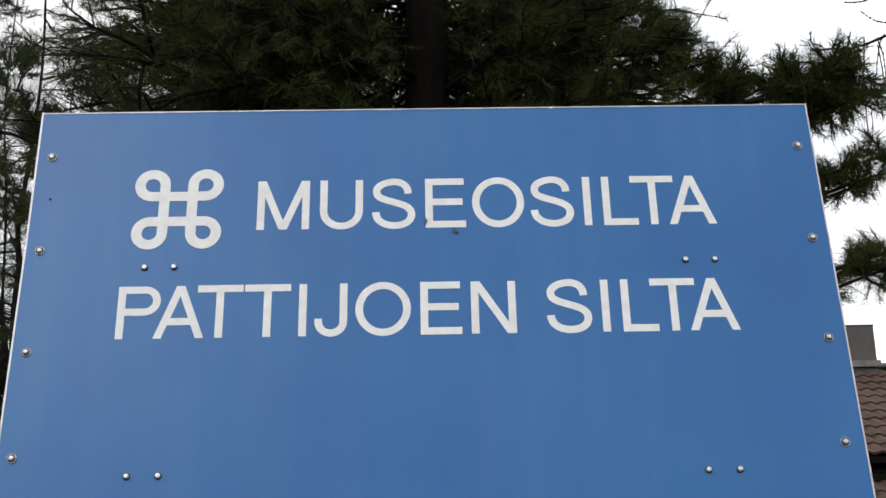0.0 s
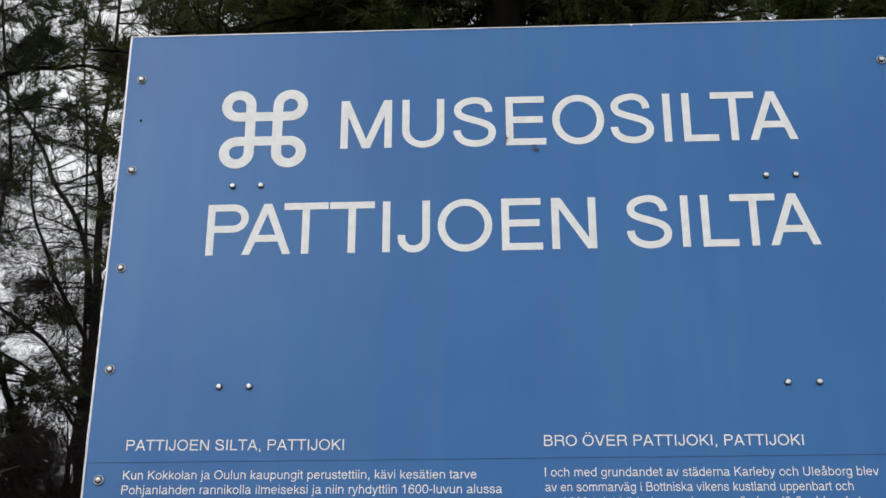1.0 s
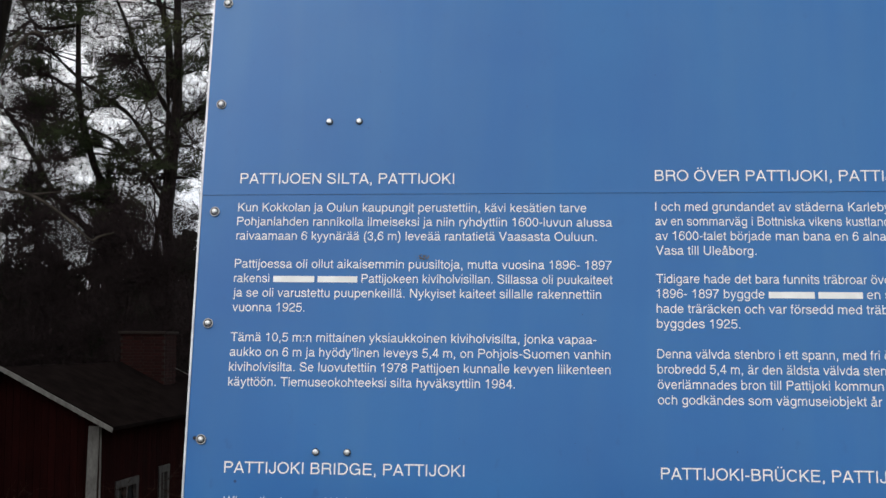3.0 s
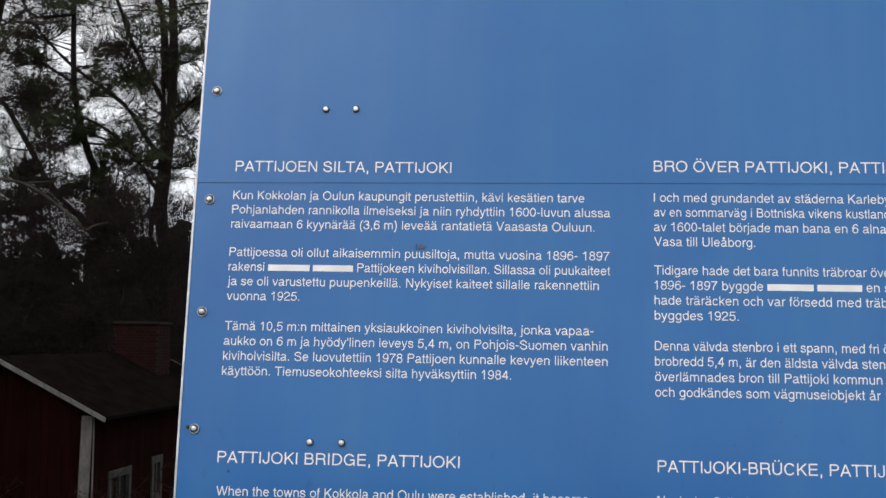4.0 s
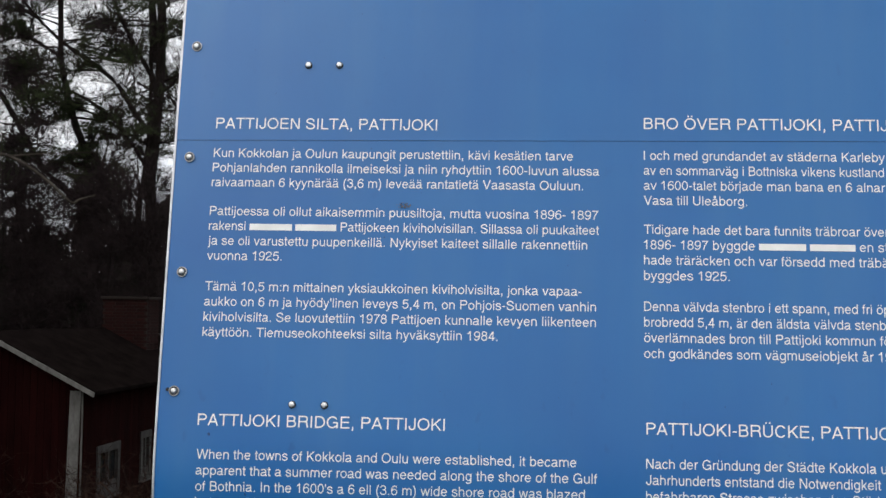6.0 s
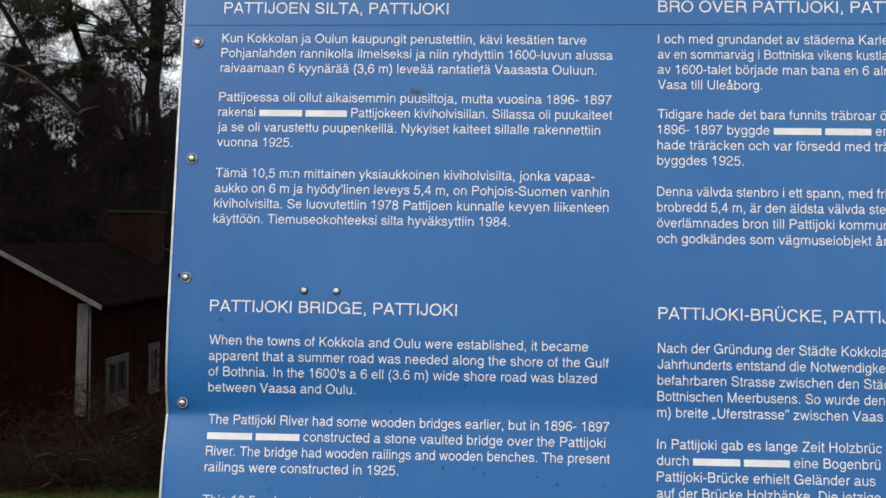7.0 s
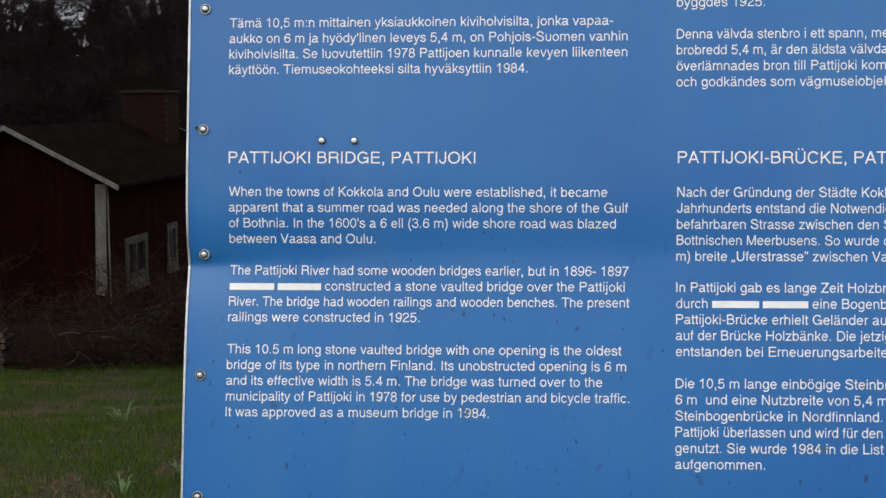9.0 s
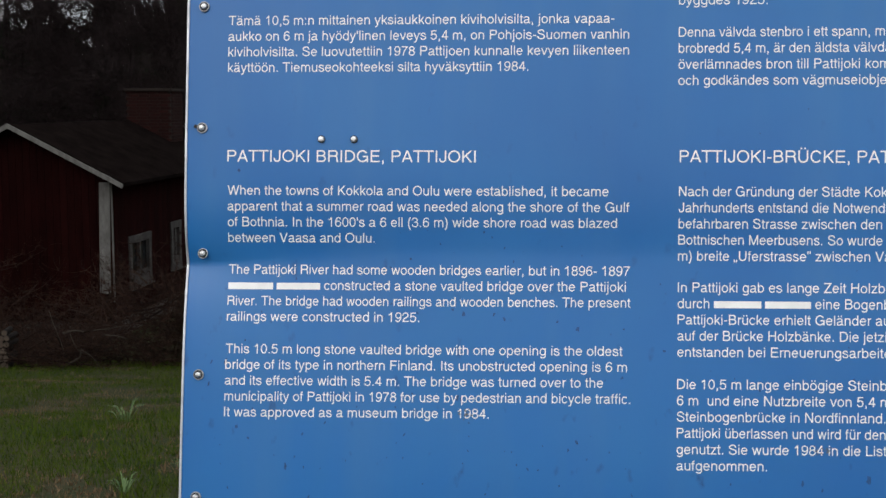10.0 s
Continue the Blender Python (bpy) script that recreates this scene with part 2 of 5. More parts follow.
def sheet(name, z0, z1, back, parent, label):
    nx, nz = 90, max(12, int((z1 - z0) / 0.006))
    front, rear, faces = [], [], []
    for j in range(nz + 1):
        for i in range(nx + 1):
            z = z0 + (z1 - z0) * j / nz
            x = left_edge(z) + (right_edge(z) - left_edge(z)) * i / nx
            y = dent(x, z) + back
            front.append((x, y, z))
            rear.append((x, y + 0.003, z))
    w, k = nx + 1, len(front)
    for j in range(nz):
        for i in range(nx):
            a = j * w + i
            faces.append((a, a + 1, a + w + 1, a + w))
            faces.append((k + a, k + a + w, k + a + w + 1, k + a + 1))
    rim = [i for i in range(w)] + [j * w + nx for j in range(1, nz + 1)] + [nz * w + i for i in range(nx - 1, -1, -1)] + [j * w for j in range(nz - 1, 0, -1)]
    both = front + rear
    for a, b in zip(rim, rim[1:] + rim[:1]):
        q = len(both)
        both += [both[a], both[k + a], both[k + b], both[b]]
        faces.append((q, q + 1, q + 2, q + 3))
    ob = raw(name, both, faces, M_SIGN, parent, label)
    ob.data.polygons.foreach_set("use_smooth", [i < 2 * nx * nz for i in range(len(faces))])
    return ob


def edge_strip(name, along, parent, wide=0.0032):
    """A folded edge, 3.5 mm wide, that follows the sheet."""
    verts, faces = [], []
    for (x, z, sx, sz) in along:
        y = dent(x, z)
        for dy, o in ((-0.0012, 0), (-0.0012, 1), (0.012, 1), (0.012, 0)):
            verts.append((x + sx * wide * o, y + dy, z + sz * wide * o))
    for i in range(len(along) - 1):
        for q in range(4):
            a, b = 4 * i + q, 4 * i + (q + 1) % 4
            faces.append((a, b, b + 4, a + 4))
    faces += [(0, 1, 2, 3), tuple(len(verts) - 4 + q for q in (3, 2, 1, 0))]
    return raw(name, verts, faces, M_EDGE, parent, "bright bare metal edge")


def lathe(name, profile, segments, mat):
    """A turned piece whose axis points out of the sign; profile: radius and height."""
    v, f, k = [], [], len(profile)
    for i in range(segments):
        q = 2 * math.pi * i / segments
        v += [(r * math.cos(q), -h, r * math.sin(q)) for r, h in profile]
    for i in range(segments):
        j = (i + 1) % segments
        for p in range(k - 1):
            f.append((i * k + p, i * k + p + 1, j * k + p + 1, j * k + p))
    me = bpy.data.meshes.new(name)
    me.from_pydata(v, [], f)
    me.materials.append(mat)
    return me


def bolt_meshes(ring, hex_r, head):
    """A hexagon head with a rounded top, a bright washer and a dark disc for the shaded gap round the head."""
    hm = lathe("bolt", [(hex_r, 0.0), (hex_r, head * 0.72), (hex_r * 0.80, head * 0.95), (hex_r * 0.45, head * 1.02), (0.00001, head * 1.05)], 6, M_STEEL)
    # without a washer the dark disc stands for the shadow ring round the head
    gap = 1.36 if ring else 1.20
    gm = lathe("shade_disc", [(hex_r * gap, 0.0), (hex_r * gap * 0.98, 0.0007), (0.00001, 0.0008)], 18, M_HOLE_SHADE)
    wm = None
    if ring:
        inner = hex_r * 1.30
        wm = lathe("washer", [(ring, 0.0), (ring, 0.0016), (ring * 0.93, 0.0024), (inner * 1.06, 0.0024), (inner, 0.0014), (inner, 0.0)], 22, M_RUST)
    return hm, wm, gm


def looped_square(parent):
    """The looped square of ancient sites, as one flat ribbon."""
    a, r, w = 0.0248, 0.0224, 0.0092
    line = []
    for q in range(4):
        turn = Matrix.Rotation(-q * math.pi / 2, 2)
        leg = [Vector((-a + 2 * a * i / 6, a)) for i in range(7)]
        loop = [Vector((a + r, a + r)) + r * Vector((math.cos(s), math.sin(s))) for s in [-math.pi / 2 + 1.5 * math.pi * i / 30 for i in range(31)]]
        line += [turn @ p for p in leg + loop]
    verts, faces = [], []
    k = len(line)
    for i, p in enumerate(line):
        t = (line[(i + 1) % k] - line[i - 1])
        t.normalize()
        nn = Vector((-t.y, t.x))
        lift = 0.0002 + 0.0004 * (i % (k // 2)) / k
        for s in (w, -w):
            q = p + nn * s
            verts.append((q.x, -lift, q.y))
    for i in range(k):
        j = (i + 1) % k
        faces.append((2 * i, 2 * i + 1, 2 * j + 1, 2 * j))
    ob = raw("looped_square", [(x - 0.441, y + dent(x - 0.441, z + 2.6585) - 0.0006, z + 2.6585) for x, y, z in verts], faces, M_LETTER, parent, "white looped square emblem")
    return ob


# lines of writing: text pieces; a number is a plain bar, in sizes of the type, for a name left out
BAR = [3.56, 3.42]
FI_HEAD = "PATTIJOEN SILTA, PATTIJOKI"
FI = [
    (2.0215, [(["Kun Kokkolan ja Oulun kaupungit perustettiin, kävi kesätien tarve"], -0.063), (["Pohjanlahden rannikolla ilmeiseksi ja niin ryhdyttiin 1600-luvun alussa"], -0.022),
              (["raivaamaan 6 kyynärää (3,6 m) leveää rantatietä Vaasasta Ouluun."], -0.047)]),
    (1.9258, [(["Pattijoessa oli ollut aikaisemmin puusiltoja, mutta vuosina 1896- 1897"], -0.023), (["rakensi ", *BAR, "Pattijokeen kiviholvisillan. Sillassa oli puukaiteet"], -0.022),
              (["ja se oli varustettu puupenkeillä. Nykyiset kaiteet sillalle rakennettiin"], -0.040), (["vuonna 1925."], -0.519)]),
    (1.8040, [(["Tämä 10,5 m:n mittainen yksiaukkoinen kiviholvisilta, jonka vapaa-"], -0.048), (["aukko on 6 m ja hyödy'linen leveys 5,4 m, on Pohjois-Suomen vanhin"], -0.026),
              (["kiviholvisilta. Se luovutettiin 1978 Pattijoen kunnalle kevyen liikenteen"], -0.026), (["käyttöön. Tiemuseokohteeksi silta hyväksyttiin 1984."], -0.176)]),
]
EN_HEAD = "PATTIJOKI BRIDGE, PATTIJOKI"
EN = [
    (1.5420, [(["When the towns of Kokkola and Oulu were established, it became"], -0.054), (["apparent that a summer road was needed along the shore of the Gulf"], -0.023),
              (["of Bothnia. In the 1600's a 6 ell (3.6 m) wide shore road was blazed"], -0.041), (["between Vaasa and Oulu."], -0.407)]),
    (1.4203, [(["The Pattijoki River had some wooden bridges earlier, but in 1896- 1897"], -0.021), ([*BAR, "constructed a stone vaulted bridge over the Pattijoki"], -0.027),
              (["River. The bridge had wooden railings and wooden benches. The present"], -0.020), (["railings were constructed in 1925."], -0.337)]),
    (1.2980, [(["This 10.5 m long stone vaulted bridge with one opening is the oldest"], -0.031), (["bridge of its type in northern Finland. Its unobstructed opening is 6 m"], -0.024),
              (["and its effective width is 5.4 m. The bridge was turned over to the"], -0.059), (["municipality of Pattijoki in 1978 for use by pedestrian and bicycle traffic."], -0.019),
              (["It was approved as a museum bridge in 1984."], -0.229)]),
]
# the second column runs on past what is known; "|" marks the place up to which the width is given
SV_HEAD = "BRO ÖVER PATTIJOKI, PATTIJOKI"
SV = [
    (2.0195, [(["I och med grundandet av städerna Karleby och| Uleåborg blev"], 0.449), (["av en sommarväg i Bottniska vikens kustland| uppenbart och"], 0.411),
              (["av 1600-talet började man bana en 6 alnar| (3,6 m) bred st"], 0.412), (["Vasa till Uleåborg."], 0.204)]),
    (1.9015, [(["Tidigare hade det bara funnits träbroar över| Pattijoki, m"], 0.415), (["1896- 1897 byggde ", *BAR, "en| stenvalv"], 0.391), (["hade träräcken och var försedd med träbänkar."], 0.456), (["byggdes 1925."], 0.176)]),
    (1.7815, [(["Denna välvda stenbro i ett spann, med| fri öpp"], 0.365), (["brobredd 5,4 m, är den äldsta välvda| stenb"], 0.354), (["överlämnades bron till Pattijoki kommun| för"], 0.389), (["och godkändes som vägmuseiobjekt år| 198"], 0.386)]),
]
DE_HEAD = "PATTIJOKI-BRÜCKE,| PATTIJO"
DE = [
    (1.5443, [(["Nach der Gründung der Städte| Kokkola u"], 0.310), (["Jahrhunderts entstand die| Notwendigkeit"], 0.266), (["befahrbaren Strasse zwischen den| Städ"], 0.342),
              (["Bottnischen Meerbusens. So wurde| denn"], 0.343), (["m) breite „Uferstrasse“ zwischen| Vaas"], 0.326)]),
    (1.4020, [(["In Pattijoki gab es lange Zeit| Holzbrüc"], 0.292), (["durch ", *BAR, "eine| Bogenbrü"], 0.283), (["Pattijoki-Brücke erhielt Geländer| aus"], 0.328), (["auf der Brücke Holzbänke. Die| jetzige"], 0.310),
              (["entstanden bei Erneuerungsarbeit|en"], 0.345)]),
    (1.2588, [(["Die 10,5 m lange einbögige| Steinbrüc"], 0.288), (["6 m  und eine Nutzbreite von| 5,4 m b"], 0.300), (["Steinbogenbrücke in Nordfinnland|. S"], 0.343), (["Pattijoki überlassen und wird für| den"], 0.313),
              (["genutzt. Sie wurde 1984 in die| List"], 0.313), (["aufgenommen."], 0.180)]),
]


# widths of the sign's grotesque, in thousandths of its size: a letter, its advance, its ink's left and right
WIDTHS = """a 556 36 530;b 556 58 517;c 500 30 477;d 556 35 499;e 556 40 516;f 278 14 262;g 556 40 499;h 556 65 491;i 222 67 155;j 222 -16 155;k 500 67 501;l 222 67 155;m 833 65 769
n 556 65 491;o 556 35 521;p 556 58 517;q 556 35 494;r 333 77 332;s 500 32 464;t 278 14 257;u 556 68 489;v 500 8 492;w 722 14 709;x 500 11 490;y 500 11 489;z 500 31 469
0 556 37 519;1 556 101 358;2 556 26 507;3 556 34 522;4 556 25 523;5 556 32 514;6 556 38 518;7 556 37 523;8 556 38 517;9 556 42 514
A 667 14 654;B 667 74 627;C 722 44 681;D 722 81 674;E 667 86 616;F 611 86 583;G 778 48 704;H 722 77 646;I 278 91 188;J 500 17 428;K 667 76 663;L 556 76 537;M 833 73 761
N 722 76 646;O 778 39 739;P 667 86 622;R 722 88 684;S 667 49 620;T 611 14 597;U 722 79 644;V 667 20 647;W 944 16 928;Z 611 23 588
ä 556 36 530;ö 556 35 521;å 556 36 530;ü 556 68 489;Ö 778 39 739;Ü 722 79 644;, 278 87 191;. 278 87 191;: 278 87 191;- 333 44 289;( 333 68 299;) 333 34 265;' 191 59 132;„ 333 26 295;“ 333 38 307"""

def arc(cx, cz, rx, rz, a0, a1, n=20):
    return [(cx + rx * math.cos(radians(a0 + (a1 - a0) * i / n)), cz + rz * math.sin(radians(a0 + (a1 - a0) * i / n))) for i in range(n + 1)]


def flow(*pts):
    """A smooth line through a few places of a letter."""
    out = []
    for i in range(len(pts) - 1):
        a, b, c, d = (Vector(pts[k]) for k in (max(i - 1, 0), i, i + 1, min(i + 2, len(pts) - 1)))
        for k in range(4):
            t = k / 4
            q = 0.5 * ((2 * b) + (c - a) * t + (2 * a - 5 * b + 4 * c - d) * t * t + (3 * b - a - 3 * c + d) * t ** 3)
            out.append((q.x, q.y))
    return out + [tuple(pts[-1])]


def ess(w, h, over, u):
    """The centre line of an S, w wide and h high."""
    shape = ((0.845, 0.70), (0.825, 0.80), (0.74, 0.895), (0.60, 0.945), (0.45, 0.948), (0.27, 0.91), (0.135, 0.83), (0.105, 0.73), (0.17, 0.635), (0.34, 0.57), (0.55, 0.515), (0.75, 0.455), (0.88, 0.375),
             (0.92, 0.275), (0.885, 0.17), (0.78, 0.09), (0.62, 0.05), (0.46, 0.047), (0.28, 0.085), (0.15, 0.165), (0.095, 0.255), (0.085, 0.325))
    x0, x1, z0, z1 = u, w - u, -over + u, h + over - u
    return flow(*[(x0 + (x1 - x0) * (x - 0.085) / 0.835, z0 + (z1 - z0) * (z - 0.047) / 0.901) for x, z in shape])


def capital_strokes(ch, w, h, t):
    """Centre lines of one grotesque capital, w wide and h high, drawn with a stroke of width t."""
    u = t / 2
    v = u * 0.92
    stem = [(u, 0), (u, h)]
    if ch == "I":
        return [[(w / 2, 0), (w / 2, h)]]
    if ch == "L":
        return [stem, [(0, v), (w, v)]]
    if ch == "T":
        return [[(w / 2, 0), (w / 2, h)], [(0, h - v), (w, h - v)]]
    if ch == "E":
        return [stem, [(0, v), (w, v)], [(0, h * 0.52), (w * 0.93, h * 0.52)], [(0, h - v), (w * 0.97, h - v)]]
    if ch == "F":
        return [stem, [(0, h * 0.50), (w * 0.88, h * 0.50)], [(0, h - v), (w, h - v)]]
    if ch == "H":
        return [stem, [(w - u, 0), (w - u, h)], [(0, h * 0.53), (w, h * 0.53)]]
    if ch == "M":
        return [stem, [(w - u, 0), (w - u, h)], [(u * 1.15, h), (w / 2, 0)], [(w - u * 1.15, h), (w / 2, 0)]]
    if ch == "N":
        return [stem, [(w - u, 0), (w - u, h)], [(u * 1.2, h), (w - u * 1.2, 0)]]
    if ch == "A":
        return [[(u * 1.05, 0), (w / 2, h)], [(w - u * 1.05, 0), (w / 2, h)], [(w * 0.22, h * 0.315), (w * 0.78, h * 0.315)]]
    if ch == "V":
        return [[(u * 1.05, h), (w / 2, 0)], [(w - u * 1.05, h), (w / 2, 0)]]
    if ch == "W":
        return [[(u, h), (w * 0.27, 0)], [(w * 0.27, 0), (w / 2, h)], [(w / 2, h), (w * 0.73, 0)], [(w * 0.73, 0), (w - u, h)]]
    if ch == "K":
        return [stem, [(w - u * 1.6, h), (u, h * 0.36)], [(w * 0.33, h * 0.60), (w - u * 1.4, 0)]]
    if ch == "Z":
        return [[(0, v), (w, v)], [(w * 0.04, h - v), (w, h - v)], [(u * 1.4, t * 0.5), (w - u * 1.4, h - t * 0.5)]]
    if ch in "PR":
        r = (h * 0.56 - t) / 2
        bowl = [(0, h - u)] + arc(w * (1.0 if ch == "P" else 0.95) - u - r, h - u - r, r, r, 90, -90, 18) + [(0, h - u - 2 * r)]
        if ch == "P":
            return [stem, bowl]
        z = h - u - 2 * r
        return [stem, bowl, flow((w * 0.62, z), (w * 0.77, z - 0.03 * h), (w * 0.855, z - 0.13 * h), (w * 0.875, z - 0.28 * h), (w * 0.94, 0.0))]
    if ch == "B":
        m = h * 0.53
        return [stem, [(0, h - v)] + arc(w * 0.56, (h - v + m) / 2, w * 0.36 - u, (h - v - m) / 2, 90, -90, 14) + [(0, m)], [(0, m)] + arc(w * 0.58, (m + v) / 2, w * 0.42 - u, (m - v) / 2, 90, -90, 14) + [(0, v)]]
    if ch == "D":
        return [stem, [(0, h - v)] + arc(w * 0.42, h / 2, w * 0.58 - u, h / 2 - v, 90, -90, 22) + [(0, v)]]
    if ch == "U":
        r = w / 2 - u
        return [[(u, h)] + [(u, h * 0.36)] + arc(w / 2, h * 0.36, r, h * 0.375 - u, 180, 360, 22) + [(w - u, h)]]
    if ch == "J":
        r = w / 2 - u
        return [[(w - u, h)] + arc(w / 2, h * 0.27, r, h * 0.285 - u, 0, -180, 18) + [(u, h * 0.33)]]
    if ch == "O":
        return [arc(w / 2, h / 2, w / 2 - u, h * 0.517 - u, 0, 360, 44)]
    if ch == "C":
        return [arc(w * 0.51, h / 2, w * 0.51 - u, h * 0.517 - u, 32, 322, 34)]
    if ch == "G":
        return [arc(w * 0.51, h / 2, w * 0.51 - u, h * 0.517 - u, 34, 325, 34), [(w * 0.55, h * 0.47), (w, h * 0.47)], [(w - u * 0.8, h * 0.47), (w - u * 0.8, 0)]]
    return [ess(w, h, 0.017 * h, u)]


def small_strokes(ch, w):
    """Centre lines of a small letter, figure or mark of the running text; w: the width of its ink."""
    u, x, o, asc, fig = 0.042, 0.523, 0.011, 0.718, 0.706
    c, r = w / 2, w / 2 - u
    rz = x / 2 + o - u
    ring = arc(c, x / 2, r, rz, 0, 360, 28)
    left, right = (u, 0.0), (w - u, 0.0)
    arch = [(u, 0.30)] + arc(c, 0.335, r, x + o - u - 0.335, 180, 0, 16) + [right]
    if ch == "a":
        return [arc(0.222, 0.385, 0.165, 0.106, 168, 0, 14) + [(0.387, 0.10)] + flow((0.390, 0.075), (0.410, 0.042), (w, 0.040)),
                flow((0.387, 0.31), (0.31, 0.283), (0.17, 0.255), (0.075, 0.215), (0.042, 0.145), (0.065, 0.07), (0.15, 0.031), (0.255, 0.045), (0.34, 0.10), (0.387, 0.18))]
    if ch in "bp":
        return [[(u, 0), (u, asc)] if ch == "b" else [(u, -0.207), (u, x)], ring]
    if ch in "dq":
        return [[(w - u, 0), (w - u, asc)] if ch == "d" else [(w - u, -0.207), (w - u, x)], ring]
    if ch == "g":
        return [ring, [(w - u, x)] + arc(c, -0.05, r, 0.126, 0, -158, 16)]
    if ch == "c":
        return [arc(w * 0.52, x / 2, w * 0.52 - u, rz, 34, 324, 26)]
    if ch == "e":
        return [arc(c, x / 2, r, rz, 3, 328, 28), [(u * 1.1, 0.277), (w - u * 0.7, 0.277)]]
    if ch == "f":
        return [[(0.108, 0)] + arc(0.215, 0.585, 0.107, 0.098, 180, 84, 10), [(0, 0.488), (w, 0.488)]]
    if ch == "h":
        return [[left, (u, asc)], arch]
    if ch == "n":
        return [[left, (u, x)], arch]
    if ch == "m":
        out = [[left, (u, x)]]
        for a, b in ((u, w / 2), (w / 2, w - u)):
            out.append([(a, 0.30)] + arc((a + b) / 2, 0.345, (b - a) / 2, x + o - u - 0.345, 180, 0, 14) + [(b, 0.0)])
        return out
    if ch == "i":
        return [[(c, 0), (c, x)], [(c, 0.614), (c, asc)]]
    if ch == "l":
        return [[(c, 0), (c, asc)]]
    if ch == "j":
        return [[(w - u, x)] + flow((w - u, -0.09), (w - u - 0.012, -0.145), (w - u - 0.055, -0.168), (0.0, -0.168)), [(w - u, 0.614), (w - u, asc)]]
    if ch == "k":
        return [[left, (u, asc)], [(w - 0.068, x), (u, 0.172)], [(0.165, 0.30), (w - 0.052, 0)]]
    if ch == "o":
        return [ring]
    if ch == "r":
        return [[left, (u, x)], flow((u, 0.27), (0.055, 0.37), (0.115, 0.455), (w - 0.05, 0.49), (w, 0.488))]
    if ch == "s":
        return [ess(w, x, o, u * 0.94)]
    if ch == "t":
        return [[(0.115, 0.669)] + flow((0.115, 0.11), (0.122, 0.062), (0.16, 0.037), (w, 0.036)), [(0, 0.488), (w, 0.488)]]
    if ch == "u":
        return [[(u, x)] + arc(c, 0.19, r, 0.19 + o - u, 180, 360, 16) + [(w - u, 0.22)], [right, (w - u, x)]]
    if ch == "v":
        return [[(0.046, x), (c, 0)], [(w - 0.046, x), (c, 0)]]
    if ch == "w":
        return [[(0.045, x), (w * 0.28, 0)], [(w * 0.28, 0), (c, x)], [(c, x), (w * 0.72, 0)], [(w * 0.72, 0), (w - 0.045, x)]]
    if ch == "x":
        return [[(0.052, x), (w - 0.052, 0)], [(w - 0.052, x), (0.052, 0)]]
    if ch == "y":
        return [[(0.046, x), (c + 0.005, 0)], [(w - 0.046, x), (c - 0.005, 0.0)], flow((c + 0.012, 0.045), (w * 0.42, -0.09), (w * 0.35, -0.15), (w * 0.24, -0.175), (0.035, -0.170))]
    if ch == "z":
        return [[(0, 0.038), (w, 0.038)], [(0.01, x - 0.038), (w - 0.01, x - 0.038)], [(0.062, 0.045), (w - 0.062, x - 0.045)]]
    if ch == "0":
        return [arc(c, fig / 2, r, fig / 2 + o - u, 0, 360, 30)]
    if ch == "1":
        return [[(w - u, 0), (w - u, fig)], flow((0, 0.532), (0.07, 0.540), (0.13, 0.575), (0.165, 0.63), (0.18, 0.69))]
    if ch == "2":
        return [flow((0.042, 0.47), (0.055, 0.565), (0.12, 0.645), (0.235, 0.671), (0.355, 0.640), (0.425, 0.555), (0.418, 0.455), (0.345, 0.365), (0.22, 0.285), (0.11, 0.195), (0.058, 0.085)), [(0.012, 0.040), (w, 0.040)]]
    if ch == "3":
        return [flow((0.050, 0.52), (0.075, 0.605), (0.145, 0.660), (0.235, 0.672), (0.345, 0.638), (0.405, 0.555), (0.39, 0.465), (0.315, 0.395), (0.195, 0.375)),
                flow((0.195, 0.375), (0.33, 0.360), (0.425, 0.295), (0.446, 0.205), (0.415, 0.105), (0.335, 0.045), (0.235, 0.028), (0.125, 0.055), (0.060, 0.125), (0.044, 0.205))]
    if ch == "4":
        return [[(w * 0.72, 0), (w * 0.72, fig)], [(w * 0.72 - 0.02, fig - 0.02), (0.05, 0.20)], [(0.005, 0.205), (w, 0.205)]]
    if ch == "5":
        return [[(0.075, 0.664), (w - 0.035, 0.664)], [(0.105, 0.67), (0.068, 0.33)], flow((0.062, 0.325), (0.13, 0.405), (0.235, 0.432), (0.35, 0.405), (0.428, 0.325), (0.44, 0.22), (0.405, 0.115), (0.325, 0.048), (0.225, 0.028), (0.12, 0.055), (0.058, 0.12), (0.042, 0.18))]
    if ch in "69":
        lines = [arc(c, 0.228, r, 0.198, 0, 360, 26), flow((0.430, 0.545), (0.395, 0.625), (0.325, 0.668), (0.245, 0.672), (0.145, 0.622), (0.072, 0.505), (0.045, 0.375), (0.042, 0.235))]
        return lines if ch == "6" else [[(w - px, fig - pz) for px, pz in q] for q in lines]
    if ch == "7":
        return [[(0, 0.664), (w, 0.664)], flow((w - 0.045, 0.655), (w * 0.68, 0.50), (w * 0.47, 0.33), (w * 0.34, 0.15), (w * 0.295, 0.0))]
    if ch == "8":
        return [arc(c, 0.528, 0.170, 0.146, 0, 360, 24), arc(c, 0.205, r, 0.178, 0, 360, 26)]
    if ch in ".,:":
        dot = [(c, 0), (c, 0.104)]
        return {".": [dot], ":": [dot, [(c, 0.412), (c, 0.516)]], ",": [dot, flow((c + 0.012, 0.02), (c + 0.008, -0.06), (c - 0.035, -0.12))]}[ch]
    if ch == "-":
        return [[(0, 0.277), (w, 0.277)]]
